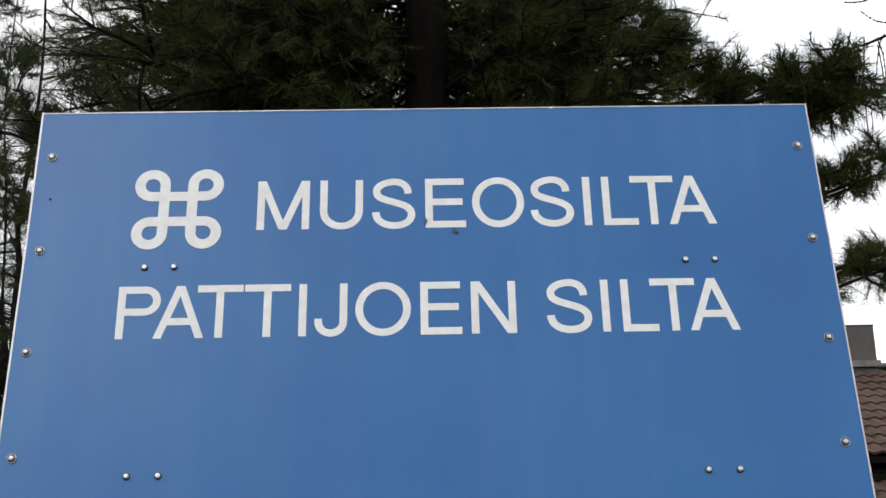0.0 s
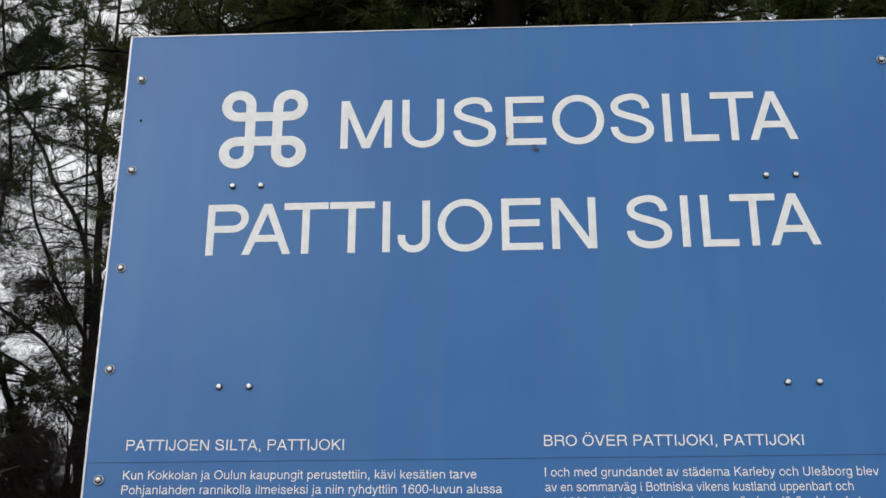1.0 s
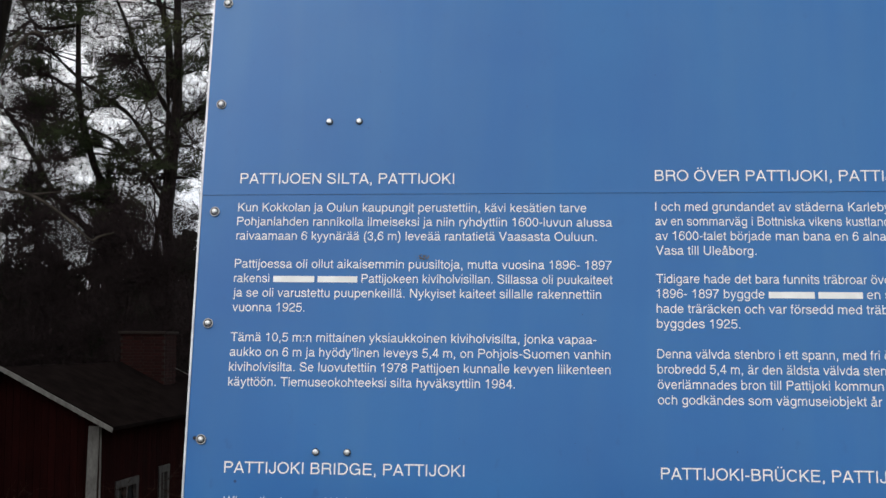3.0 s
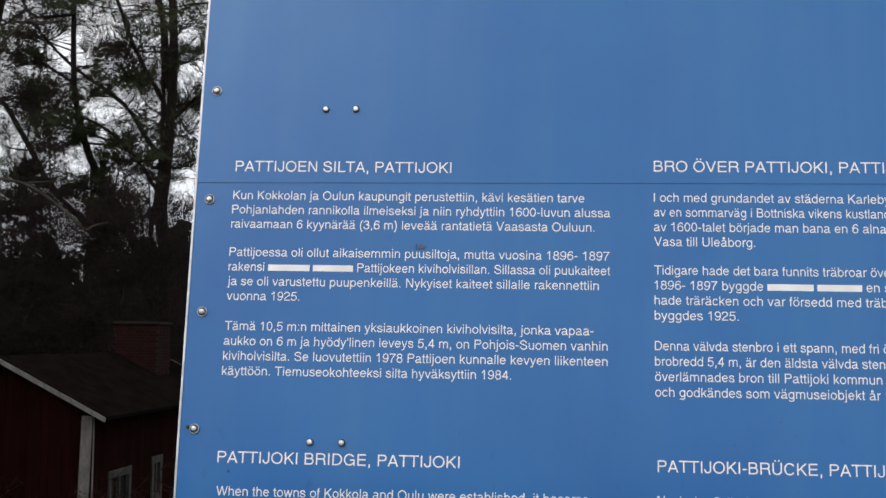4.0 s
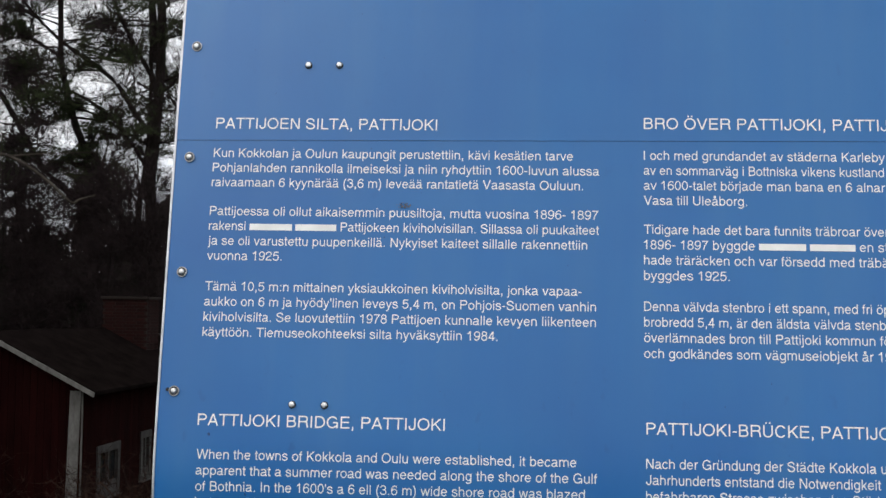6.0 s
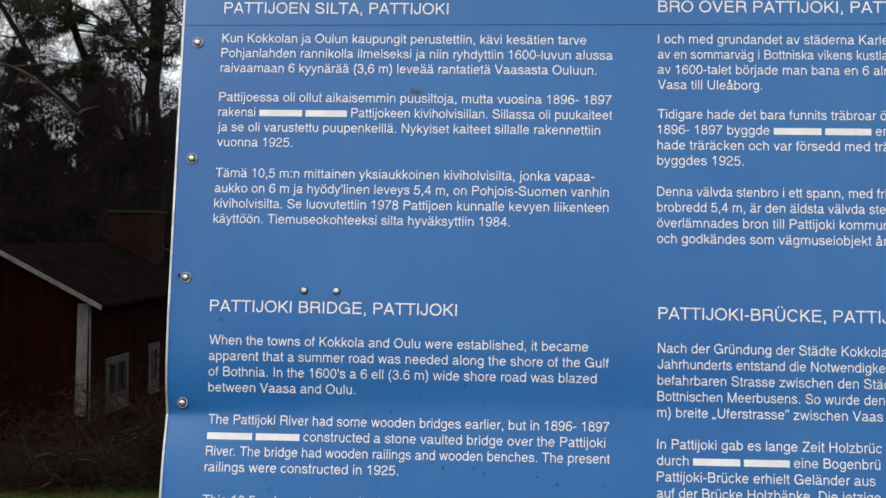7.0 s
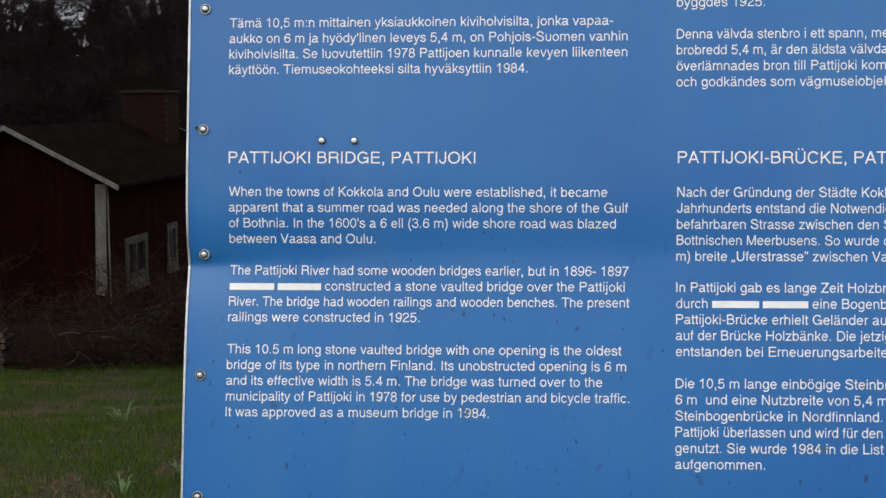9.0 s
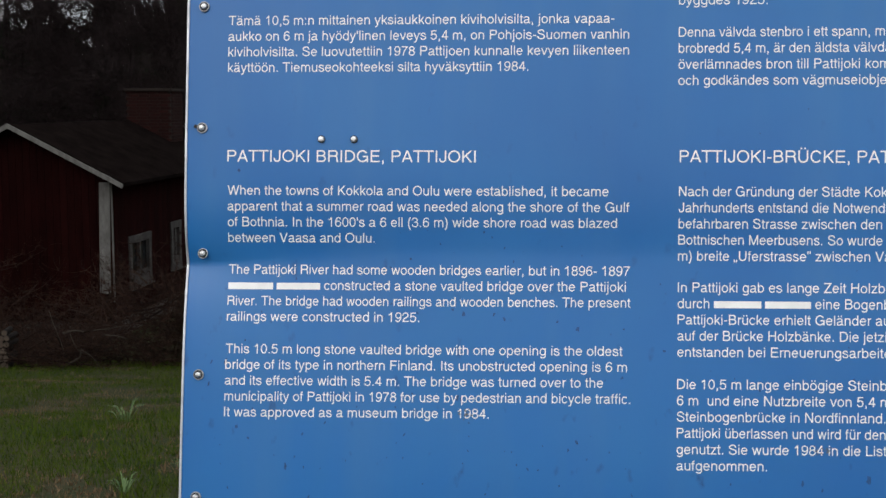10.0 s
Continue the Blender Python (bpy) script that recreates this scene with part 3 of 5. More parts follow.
    if ch in "()":
        q = flow((w - 0.03, 0.733), (0.10, 0.56), (0.05, 0.263), (0.10, -0.03), (w - 0.03, -0.207))
        return [q] if ch == "(" else [[(w - px, pz) for px, pz in q]]
    if ch == "'":
        return [[(c, 0.47), (c, 0.718)]]
    z = 0.0 if ch == "„" else 0.62
    return [q for k in (0.05, w - 0.05) for q in ([(k, z), (k, z + 0.104)], [(k, z + 0.02), (k - 0.03, z - 0.10)])]


def ribbon(line, t):
    """A flat stroke of width t along a line, as corner points and faces."""
    pts = [Vector(p) for p in line]
    closed = len(pts) > 4 and (pts[0] - pts[-1]).length < 1e-5
    if closed:
        pts = pts[:-1]
    k, v, f = len(pts), [], []
    for i, p in enumerate(pts):
        a = pts[i - 1] if i or closed else p
        b = pts[(i + 1) % k] if i < k - 1 or closed else p
        d = (b - a).normalized()
        n = Vector((-d.y, d.x)) * t / 2
        v += [p + n, p - n]
    for i in range(k if closed else k - 1):
        j = (i + 1) % k
        f.append((2 * i, 2 * i + 1, 2 * j + 1, 2 * j))
    return v, f


def drawn(lines, t):
    """Corner points (with the number of their stroke) and faces of one letter."""
    verts, faces = [], []
    for i, line in enumerate(lines):
        v, f = ribbon(line, t)
        (x0, z0), (x1, z1) = line[0], line[-1]
        if len(line) == 2 and abs(x0 - x1) > 1e-6 and abs(z1 - z0) > 0.3 * t:
            # slanting strokes end level with the letter's top and foot
            g = t / 2 * math.hypot(x1 - x0, z1 - z0) / abs(z1 - z0)
            v, f = [Vector((x0 - g, z0)), Vector((x0 + g, z0)), Vector((x1 - g, z1)), Vector((x1 + g, z1))], [(0, 1, 3, 2)]
        b = len(verts)
        verts += [(p.x, p.y, i) for p in v]
        faces += [tuple(b + q for q in face) for face in f]
    return verts, faces


def glyph_set():
    """The letters of the sign's own grotesque type, drawn with an even stroke: advance, corner points, faces."""
    out = {}
    for item in WIDTHS.replace("\n", ";").split(";"):
        ch, adv, left, right = item.split(" ")
        adv, left, w = int(adv) / 1000, int(left) / 1000, (int(right) - int(left)) / 1000
        plain = {"ä": "a", "å": "a", "ö": "o", "ü": "u", "Ö": "O", "Ü": "U"}.get(ch, ch)
        t = 0.088 if plain.isupper() else 0.079
        lines = capital_strokes(plain, w, 0.718, t) if plain.isupper() else small_strokes(plain, w)
        c = w / 2 - (0.02 if plain == "a" else 0.0)
        if ch == "å":
            lines.append(arc(c, 0.660, 0.062, 0.062, 0, 360, 16))
        elif plain != ch:
            z = 0.79 if plain.isupper() else 0.606
            lines += [[(c - 0.105, z), (c - 0.105, z + 0.1)], [(c + 0.105, z), (c + 0.105, z + 0.1)]]
        verts, polys = drawn(lines, t)
        out[ch] = (adv, np.array([(left + x, z, i) for x, z, i in verts]), polys)
    return out


def lettering(sign):
    font = glyph_set()
    lines = []  # name, pieces, left, right of the known stretch, foot, size
    for head, x0, x1, z in ((FI_HEAD, -0.6375, -0.2785, 2.0690), (SV_HEAD, 0.0470, 0.4630, 2.0690), (EN_HEAD, -0.6375, -0.2535, 1.5930), (DE_HEAD, 0.0500, 0.2950, 1.5945)):
        lines.append(("heading", [head], x0, x1, z, 0.0250))
    for block, x0, step in ((FI, -0.6390, 0.0242), (EN, -0.6365, 0.0242), (SV, 0.0470, 0.0240), (DE, 0.0495, 0.0239)):
        for z, rows in block:
            for i, (pieces, x1) in enumerate(rows):
                lines.append(("text_line", pieces, x0, x1, z - i * step, 0.0203))
    for name, pieces, x0, x1, z, size in lines:
        pen, known, first, last, put, bars = 0.0, None, None, 0.0, [], []
        for p in pieces:
            if not isinstance(p, str):
                first = pen if first is None else first
                bars.append((pen, pen + p))
                last = pen + p
                pen += p + 0.278
                continue
            for ch in p:
                if ch == "|":
                    known = last
                elif ch == " ":
                    pen += 0.278
                else:
                    adv, co, faces = font[ch]
                    first = pen + co[:, 0].min() if first is None else first
                    last = pen + co[:, 0].max()
                    put.append((pen, co, faces))
                    pen += adv
        known = last if known is None else known
        sx = (x1 - x0) / (known - first)
        lean = (1.60 - z) * 0.042 if z < 1.60 else (1.75 - z) * 0.025
        def place(flat):
            out = []
            for x, h, i in flat:
                zz = z + 0.0008 + h + lean * (x - x0)
                out.append((x, dent(x, zz) - 0.0007 - 0.00005 * i + (0.001 if zz < SEAM else 0), zz))
            return out

        if name == "heading":
            line = empty("heading", "white capitals of a heading", "")
            line.parent = sign
            for at, co, faces in put:
                raw("letter", place([(x0 + (at + v[0] - first) * sx, v[1] * size, v[2]) for v in co]), faces, M_LETTER, line)
            continue
        flat, polys = [], []
        for at, co, faces in put:
            b = len(flat)
            flat += [(x0 + (at + v[0] - first) * sx, v[1] * size, v[2]) for v in co]
            polys += [tuple(b + i for i in f) for f in faces]
        for b0, b1 in bars:
            b = len(flat)
            for i in range(9):
                flat += [(x0 + (b0 + (b1 - b0) * i / 8 - first) * sx, h * size, 0) for h in (0.02, 0.53)]
            polys += [(b + 2 * i, b + 2 * i + 2, b + 2 * i + 3, b + 2 * i + 1) for i in range(8)]
        raw(name, place(flat), polys, M_LETTER, sign)


def title(sign, z, cap, spots):
    """Large capitals, one part each; spots: letter, its left and right side."""
    for ch, xa, xb in spots:
        verts, faces = drawn(capital_strokes(ch, xb - xa, cap, 0.0132), 0.0132)
        raw("letter", [(xa + x, dent(xa + x, z + h) - 0.0007 - 0.00008 * i, z + h) for x, h, i in verts], faces, M_LETTER, sign)


def build_sign():
    sign = empty("information_sign", "large blue enamelled sign with white writing bolted to steel posts", "sign", m=pose(0, 0, 0, TILT, 0, 0))
    sheet("upper_panel", SEAM, TOP - 0.003, 0.0, sign, "plain blue upper sheet")
    sheet("lower_panel", FOOT + 0.003, SEAM - 0.0001, 0.001, sign, "blue lower sheet, dented at its edge and speckled with grime")
    zs = [FOOT + (TOP - FOOT) * i / 120 for i in range(121)]
    edge_strip("edge", [(left_edge(z), z, -1, 0) for z in zs], sign)
    edge_strip("edge", [(right_edge(z), z, 1, 0) for z in reversed(zs)], sign, 0.0026)
    for z, way, wide in ((TOP - 0.0030, 1, 0.0020), (FOOT + 0.0035, -1, 0.0032)):
        xs = [left_edge(z) + (right_edge(z) - left_edge(z)) * i / 30 for i in range(31)]
        edge_strip("edge", [(x, z, 0, way) for x in xs[::way]], sign, wide)
    boxed("clip", (0.2290, 0.2335, -0.0025, 0.006, TOP - 0.0050, TOP - 0.0010), M_LETTER, sign, "tiny white clip on the upper edge", 0.0005)
    big = bolt_meshes(0.0082, 0.0050, 0.0060)
    small = bolt_meshes(0.0, 0.0050, 0.0050)
    rows = [2.7660, 2.5800, 2.3920, 2.2090, 2.0215, 1.8338, 1.6457, 1.4520, 1.2650, 1.0780]
    spots = [(-0.6735 - 0.0042 * min(1.0, (2.77 - z) / 0.56), z, big) for z in rows] + [(0.6752 + 0.0010 * min(1.0, (2.77 - z) / 0.2), z + 0.0045, big) for z in rows]
    spots += [(x, z, small) for z in (2.545, 2.176, 1.6285, 1.058) for x in (-0.4905, -0.4400)]
    spots += [(x, z, small) for z in (2.545, 2.171, 1.6235, 1.053) for x in (0.4480, 0.4990)]
    for i, (x, z, kind) in enumerate(spots):
        b = new("bolt", kind[0])
        b.parent = sign
        b.matrix_basis = pose(x, dent(x, z) - 0.0005, z, 0, random.uniform(0, 60), 0)
        for name, me in (("washer", kind[1]), ("shade_disc", kind[2])):
            if me:
                new(name, me).parent = b
    for x, z, r in ((-0.6885, 1.6480, 0.0030), (-0.668, 2.681, 0.0025), (0.052, 2.603, 0.0022)):
        bm = bmesh.new()
        bmesh.ops.create_circle(bm, cap_ends=True, segments=10, radius=r, matrix=Matrix.Translation((x, dent(x, z) - 0.0009, z)) @ pose(0, 0, 0, 90, 0, 0))
        part("hole", bm, M_HOLE_SHADE, sign, "small dark hole")
    # grime: smears and flecks, thickest low down
    rng = random.Random(19)
    marks = [(0.325, 1.134, 0.0050), (-0.098, 1.346, 0.0028), (-0.286, 1.371, 0.0030), (-0.128, 1.356, 0.0026), (-0.136, 1.377, 0.0022), (-0.619, 1.581, 0.0030), (-0.277, 1.239, 0.0032), (0.231, 1.126, 0.0034),
             (-0.616, 1.187, 0.0034), (-0.598, 1.170, 0.0030), (-0.636, 1.287, 0.0036), (-0.332, 1.945, 0.0026), (-0.357, 1.893, 0.0020), (-0.266, 1.403, 0.0026), (-0.111, 1.380, 0.0026), (-0.208, 1.359, 0.0026), (-0.662, 1.251, 0.0024),
             (-0.539, 1.129, 0.0030), (0.030, 1.315, 0.0028), (0.049, 2.604, 0.0028)]
    marks += [(-0.2695, 1.3649, 0.0030), (-0.097, 1.3454, 0.0032), (-0.0296, 1.3462, 0.0026), (-0.2711, 1.2366, 0.0030), (-0.401, 1.9989, 0.0020), (0.1957, 2.0252, 0.0022), (0.249, 1.9756, 0.0018)]
    marks += [(rng.uniform(-0.68, 0.46), 1.02 + 0.48 * rng.random() ** 1.2, rng.uniform(0.0006, 0.0022)) for i in range(190)]
    marks += [(rng.uniform(-0.66, 0.66), rng.uniform(1.5, 2.8), rng.uniform(0.0004, 0.0011)) for i in range(60)]
    for x, z, r in marks:
        v = []
        tall, turn = rng.uniform(1.0, 2.2), rng.uniform(-0.5, 0.5)
        for i in range(9):
            q = 2 * math.pi * i / 9
            rr = r * 0.8 * rng.uniform(0.5, 1.25)
            px, pz = rr * math.cos(q), rr * tall * math.sin(q)
            px += turn * pz
            v.append((x + px, dent(x + px, z + pz) + (0.0006 if z < SEAM else -0.0004), z + pz))
        raw("grime_fleck", v, [tuple(range(9))], M_GRIME, sign)
    looped_square(sign)
    lettering(sign)
    # dull smears that lie over the writing
    for x, z, w, h, name in ((-0.2624, 1.2155, 0.013, 0.008, "smear"), (0.2595, 1.1745, 0.015, 0.006, "smear"), (-0.3274, 1.9430, 0.012, 0.006, "smear"), (-0.0030, 2.6260, 0.003, 0.006, "smear"), (0.0479, 2.6077, 0.005, 0.007, "smear")):
        verts, faces = [], []
        for i in range(26):
            px, pz, r = x + rng.gauss(0, 0.5) * w, z + rng.gauss(0, 0.5) * h, rng.uniform(0.0004, 0.0016)
            b = len(verts)
            for k in range(6):
                q = k * math.pi / 3 + 0.3
                qx, qz = px + r * math.cos(q) * rng.uniform(0.6, 1.6), pz + r * math.sin(q) * rng.uniform(0.5, 1.2)
                verts.append((qx, dent(qx, qz) + (0.001 if z < SEAM else 0.0) - 0.0014 - 0.00002 * i, qz))
            faces.append(tuple(range(b, b + 6)))
        raw(name, verts, faces, M_SMEAR, sign, "dull grey-brown smear")
    title(sign, 2.6145, 0.0966, [("M", -0.3008, -0.2085), ("U", -0.190, -0.114), ("S", -0.0978, -0.0215), ("E", -0.0035, 0.0678), ("O", 0.0795, 0.1722), ("S", 0.1833, 0.2597), ("I", 0.2775, 0.2908),
                                 ("L", 0.3118, 0.3731), ("T", 0.363, 0.440), ("A", 0.4278, 0.5115)])
    title(sign, 2.4130, 0.0964, [("P", -0.5310, -0.4580), ("A", -0.4675, -0.3820), ("T", -0.3958, -0.3178), ("T", -0.3152, -0.2362), ("I", -0.2225, -0.2082), ("J", -0.1952, -0.1393), ("O", -0.1258, -0.0309),
                                 ("E", -0.0146, 0.0560), ("N", 0.0720, 0.1488), ("S", 0.2010, 0.2779), ("I", 0.2952, 0.3086), ("L", 0.3300, 0.3910), ("T", 0.3808, 0.4581), ("A", 0.4447, 0.5296)])
    for x in (-0.465, 0.4735):
        bm = bmesh.new()
        bmesh.ops.create_cone(bm, cap_ends=True, segments=24, radius1=0.03, radius2=0.03, depth=3.2, matrix=Matrix.Translation((x, 0.065, 1.15)))
        part("post", bm, M_POST, sign, "round galvanised steel post", True)
        for z in (2.545, 2.176, 1.6285, 1.08):
            boxed("clamp", (x - 0.045, x + 0.045, 0.024, 0.040, z - 0.02, z + 0.02), M_POST, sign, bevel=0.002)
    for z in (2.80, SEAM, 1.06):
        boxed("rail", (-0.66, 0.66, 0.0245, 0.0345, z - 0.02, z + 0.02), M_POST, sign, bevel=0.002)


build_sign()


# ---- trees ----
class Wood:
    """Collects the tubes of limbs and twigs of one tree."""

    def __init__(self):
        self.v, self.f = [], []

    def limb(self, pts, r0, r1, sides=6):
        base, k = len(self.v), len(pts)
        for i, p in enumerate(pts):
            t = (pts[min(i + 1, k - 1)] - pts[max(i - 1, 0)]).normalized()
            a = t.orthogonal().normalized()
            b = t.cross(a)
            r = r0 + (r1 - r0) * i / (k - 1)
            for s in range(sides):
                q = 2 * math.pi * s / sides
                self.v.append(p + (a * math.cos(q) + b * math.sin(q)) * r)
        for i in range(k - 1):
            for s in range(sides):
                c, d = base + i * sides + s, base + i * sides + (s + 1) % sides
                self.f.append((c, d, d + sides, c + sides))

    def mesh(self, name, mat, parent, label=""):
        return raw(name, self.v, self.f, mat, parent, label, smooth=True)


def wander(rng, start, way, length, steps, jitter, rise=0.0):
    """A crooked line."""
    pts, p, d = [start.copy()], start.copy(), way.normalized()
    for i in range(steps):
        d = (d + Vector((rng.uniform(-1, 1), rng.uniform(-1, 1), rng.uniform(-1, 1) + rise)) * jitter).normalized()
        p = p + d * (length / steps)
        pts.append(p.copy())
    return pts


def smooth_line(pts, per=4):
    """A curve through a few given places."""
    out = []
    for i in range(len(pts) - 1):
        a, b, c, d = pts[max(i - 1, 0)], pts[i], pts[i + 1], pts[min(i + 2, len(pts) - 1)]
        for k in range(per):
            t = k / per
            out.append(0.5 * ((2 * b) + (c - a) * t + (2 * a - 5 * b + 4 * c - d) * t * t + (3 * b - a - 3 * c + d) * t ** 3))
    out.append(pts[-1].copy())
    return out


def needle_tufts(rng, bases, ways, count, length, width, spread, back=-0.9, fore=0.5):
    """Needles as slim triangles in brushes round shoots; arrays of shoot tips and their ways."""
    b, w = np.repeat(np.array(bases), count, 0), np.repeat(np.array(ways), count, 0)
    k = len(b)
    out = w + rng.normal(0, spread, (k, 3))
    out /= np.linalg.norm(out, axis=1)[:, None] + 1e-9
    start = b + w * rng.uniform(back, fore, (k, 1)) * length
    side = np.cross(out, rng.normal(0, 1, (k, 3)))
    side /= np.linalg.norm(side, axis=1)[:, None] + 1e-9
    ln = length * rng.uniform(0.7, 1.15, (k, 1))
    return np.stack([start - side * width, start + side * width, start + out * ln], 1)


def twigs_as_tris(rng, starts, ways, length, width, crook=0.35, parts=3):
    """Hair-thin bare twigs as chains of slim triangles."""
    p, d = np.array(starts), np.array(ways)
    res = []
    k = len(p)
    for i in range(parts):
        d = d + rng.normal(0, crook, (k, 3))
        d /= np.linalg.norm(d, axis=1)[:, None] + 1e-9
        q = p + d * (length / parts) * rng.uniform(0.7, 1.2, (k, 1))
        s = np.cross(d, rng.normal(0, 1, (k, 3)))
        s /= np.linalg.norm(s, axis=1)[:, None] + 1e-9
        wd = width * (1 - i / (parts + 0.5))
        res.append(np.stack([p - s * wd, p + s * wd, q + d * 0.02], 1))
        p = q
    return np.concatenate(res)


def grow_limbs(rng, wood, line, r, count, lengths, lo, hi, droop, shoots, twig_len, level2=5):
    """Side limbs along a stem, each with boughs; returns nothing, adds shoot tips to shoots."""
    for i in range(count):
        k = lo + (hi - lo) * (i + rng.random()) / count
        f = k * (len(line) - 1)
        j = min(int(f), len(line) - 2)
        p = line[j].lerp(line[j + 1], f - j)
        az = rng.uniform(0, 2 * math.pi)
        way = Vector((math.cos(az), math.sin(az), rng.uniform(-0.15, 0.45)))
        ln = rng.uniform(*lengths) * (1.15 - 0.55 * (k - lo) / max(hi - lo, 0.01))
        limb = wander(rng, p, way, ln, 7, 0.16, droop)
        wood.limb(limb, r * rng.uniform(0.22, 0.4), r * 0.06, 5)
        for b in range(level2):
            g = rng.uniform(0.3, 1.0) * (len(limb) - 1)
            j2 = min(int(g), len(limb) - 2)
            s = limb[j2].lerp(limb[j2 + 1], g - j2)
            d = (limb[j2 + 1] - limb[j2]).normalized() + Vector((rng.uniform(-1, 1), rng.uniform(-1, 1), rng.uniform(-0.5, 0.7)))
            bough = wander(rng, s, d, ln * rng.uniform(0.2, 0.42), 4, 0.25, 0.05)
            wood.limb(bough, r * 0.10, r * 0.03, 4)
            for q in bough[1:]:
                for _ in range(2):
                    d2 = (d.normalized() + Vector((rng.uniform(-1, 1), rng.uniform(-1, 1), rng.uniform(-0.3, 0.9))) * 0.9).normalized()
                    e = q + d2 * twig_len * rng.uniform(0.4, 1.0)
                    wood.limb([q, e], r * 0.03, r * 0.018, 3)
                    shoots.append((e, d2))


def build_near_pine():
    """The pine straight behind the sign, its dense crown above the sign's upper edge."""
    rng, nrg = random.Random(11), np.random.default_rng(11)
    x0, y0 = 0.07, 4.5
    z0 = ground_z(x0, y0) - 0.1
    tree = empty("pine_tree", "tall pine with a dark trunk and dense drooping long-needled boughs", "tree", m=pose(x0, y0, z0))
    wood, shoots = Wood(), []
    trunk = [Vector((0.04 * math.sin(i * 0.7), 0.03 * math.cos(i), i * 0.75)) for i in range(16)]
    wood.limb(trunk, 0.165, 0.070, 14)
    boughs = []
    for i in range(138):
        az = 2 * math.pi * (i * 0.618 + 0.06 * rng.random())
        h = 4.70 + 1.80 * (i + rng.random()) / 114 if i < 114 else 6.5 + 2.4 * (i - 114) / 24
        out = rng.uniform(0.55, 1.05) if math.cos(az) > 0.1 else rng.uniform(0.9, 1.88)
        if math.sin(az) < -0.72 and h < 7.2:
            az += 1.1 if math.cos(az) > 0 else -1.1
        boughs.append((h, az, out))
    for i in range(14):
        boughs.append((8.8 + 2.0 * i / 14, rng.uniform(0, 2 * math.pi), 1.2 - 0.06 * i))
    for h, az, ln in boughs:
        p = Vector((0, 0, h))
        limb = wander(rng, p, Vector((math.cos(az), math.sin(az), rng.uniform(-0.25, 0.35))), ln, 8, 0.16, -0.04)
        wood.limb(limb, rng.uniform(0.008, 0.018), 0.004, 6)
        for b in range((7 if math.cos(az) > 0.1 else 14) if h < 6.5 else 5):
            g = rng.uniform(0.24, 1.0) * (len(limb) - 1)
            j = min(int(g), len(limb) - 2)
            s = limb[j].lerp(limb[j + 1], g - j)
            d = (limb[j + 1] - limb[j]).normalized() + Vector((rng.uniform(-1, 1), rng.uniform(-1, 1), rng.uniform(-0.9, 0.6)))
            bough = wander(rng, s, d, rng.uniform(0.35, 0.8), 4, 0.25, 0.0)
            wood.limb(bough, 0.012, 0.004, 4)
            for q in bough[1:]:
                for _ in range(3):
                    d2 = (d.normalized() + Vector((rng.uniform(-1, 1), rng.uniform(-1, 1), rng.uniform(-0.6, 0.8))) * 0.9).normalized()
                    e = q + d2 * rng.uniform(0.05, 0.20)
                    wood.limb([q, e], 0.004, 0.0025, 3)
                    shoots.append((e, d2))
    # long low boughs to one side, bare but for round brushes at their ends
    for ex, ey, ez, size in ((1.34, 4.5, 5.02, 0.24), (1.44, 4.5, 4.88, 0.22), (1.22, 4.3, 4.84, 0.26), (1.60, 4.5, 4.72, 0.20), (1.72, 4.5, 4.78, 0.16), (1.90, 4.5, 4.74, 0.15), (2.06, 4.5, 4.76, 0.20), (2.20, 4.4, 4.74, 0.22),
                             (2.32, 4.5, 4.76, 0.22), (2.18, 4.5, 4.63, 0.20), (2.38, 4.4, 4.64, 0.18), (2.22, 4.5, 4.13, 0.13), (2.36, 4.5, 4.20, 0.10), (2.10, 4.5, 4.20, 0.08), (2.20, 4.5, 3.70, 0.15), (2.32, 4.4, 3.66, 0.14), (2.42, 4.5, 3.80, 0.12), (2.44, 4.5, 4.32, 0.10)):
        end = Vector((ex - x0, ey - y0, ez - z0))
        limb = smooth_line([Vector((0.05, 0, end.z + 0.15)), Vector((end.x * 0.4, end.y * 0.6, end.z - 0.10)), Vector((end.x * 0.75, end.y * 0.9, end.z - 0.16)), end], 4)
        wood.limb(limb, 0.022, 0.006, 6)
        for b in range(int(70 * size)):
            d = Vector((rng.gauss(0.1, 1), rng.gauss(0, 1), rng.gauss(0.1, 0.8))).normalized()
            bough = wander(rng, limb[-1 - rng.randrange(3)], d, size * rng.uniform(0.4, 1.0), 3, 0.25, 0.0)
            wood.limb(bough, 0.008, 0.003, 4)
            for q in bough[1:]:
                for _ in range(3):
                    d2 = (d + Vector((rng.uniform(-1, 1), rng.uniform(-1, 1), rng.uniform(-0.6, 0.8))) * 0.8).normalized()
                    e = q + d2 * rng.uniform(0.03, 0.10)
                    wood.limb([q, e], 0.004, 0.0025, 3)
                    shoots.append((e, d2))
    wood.mesh("trunk", M_BARK, tree)
    t = needle_tufts(nrg, [tuple(s) for s, d in shoots], [tuple(d) for s, d in shoots], 35, 0.098, 0.0015, 0.75, -0.8, 0.25)
    tris("crown", t, M_PINE, tree, "dense dark green needle brushes")


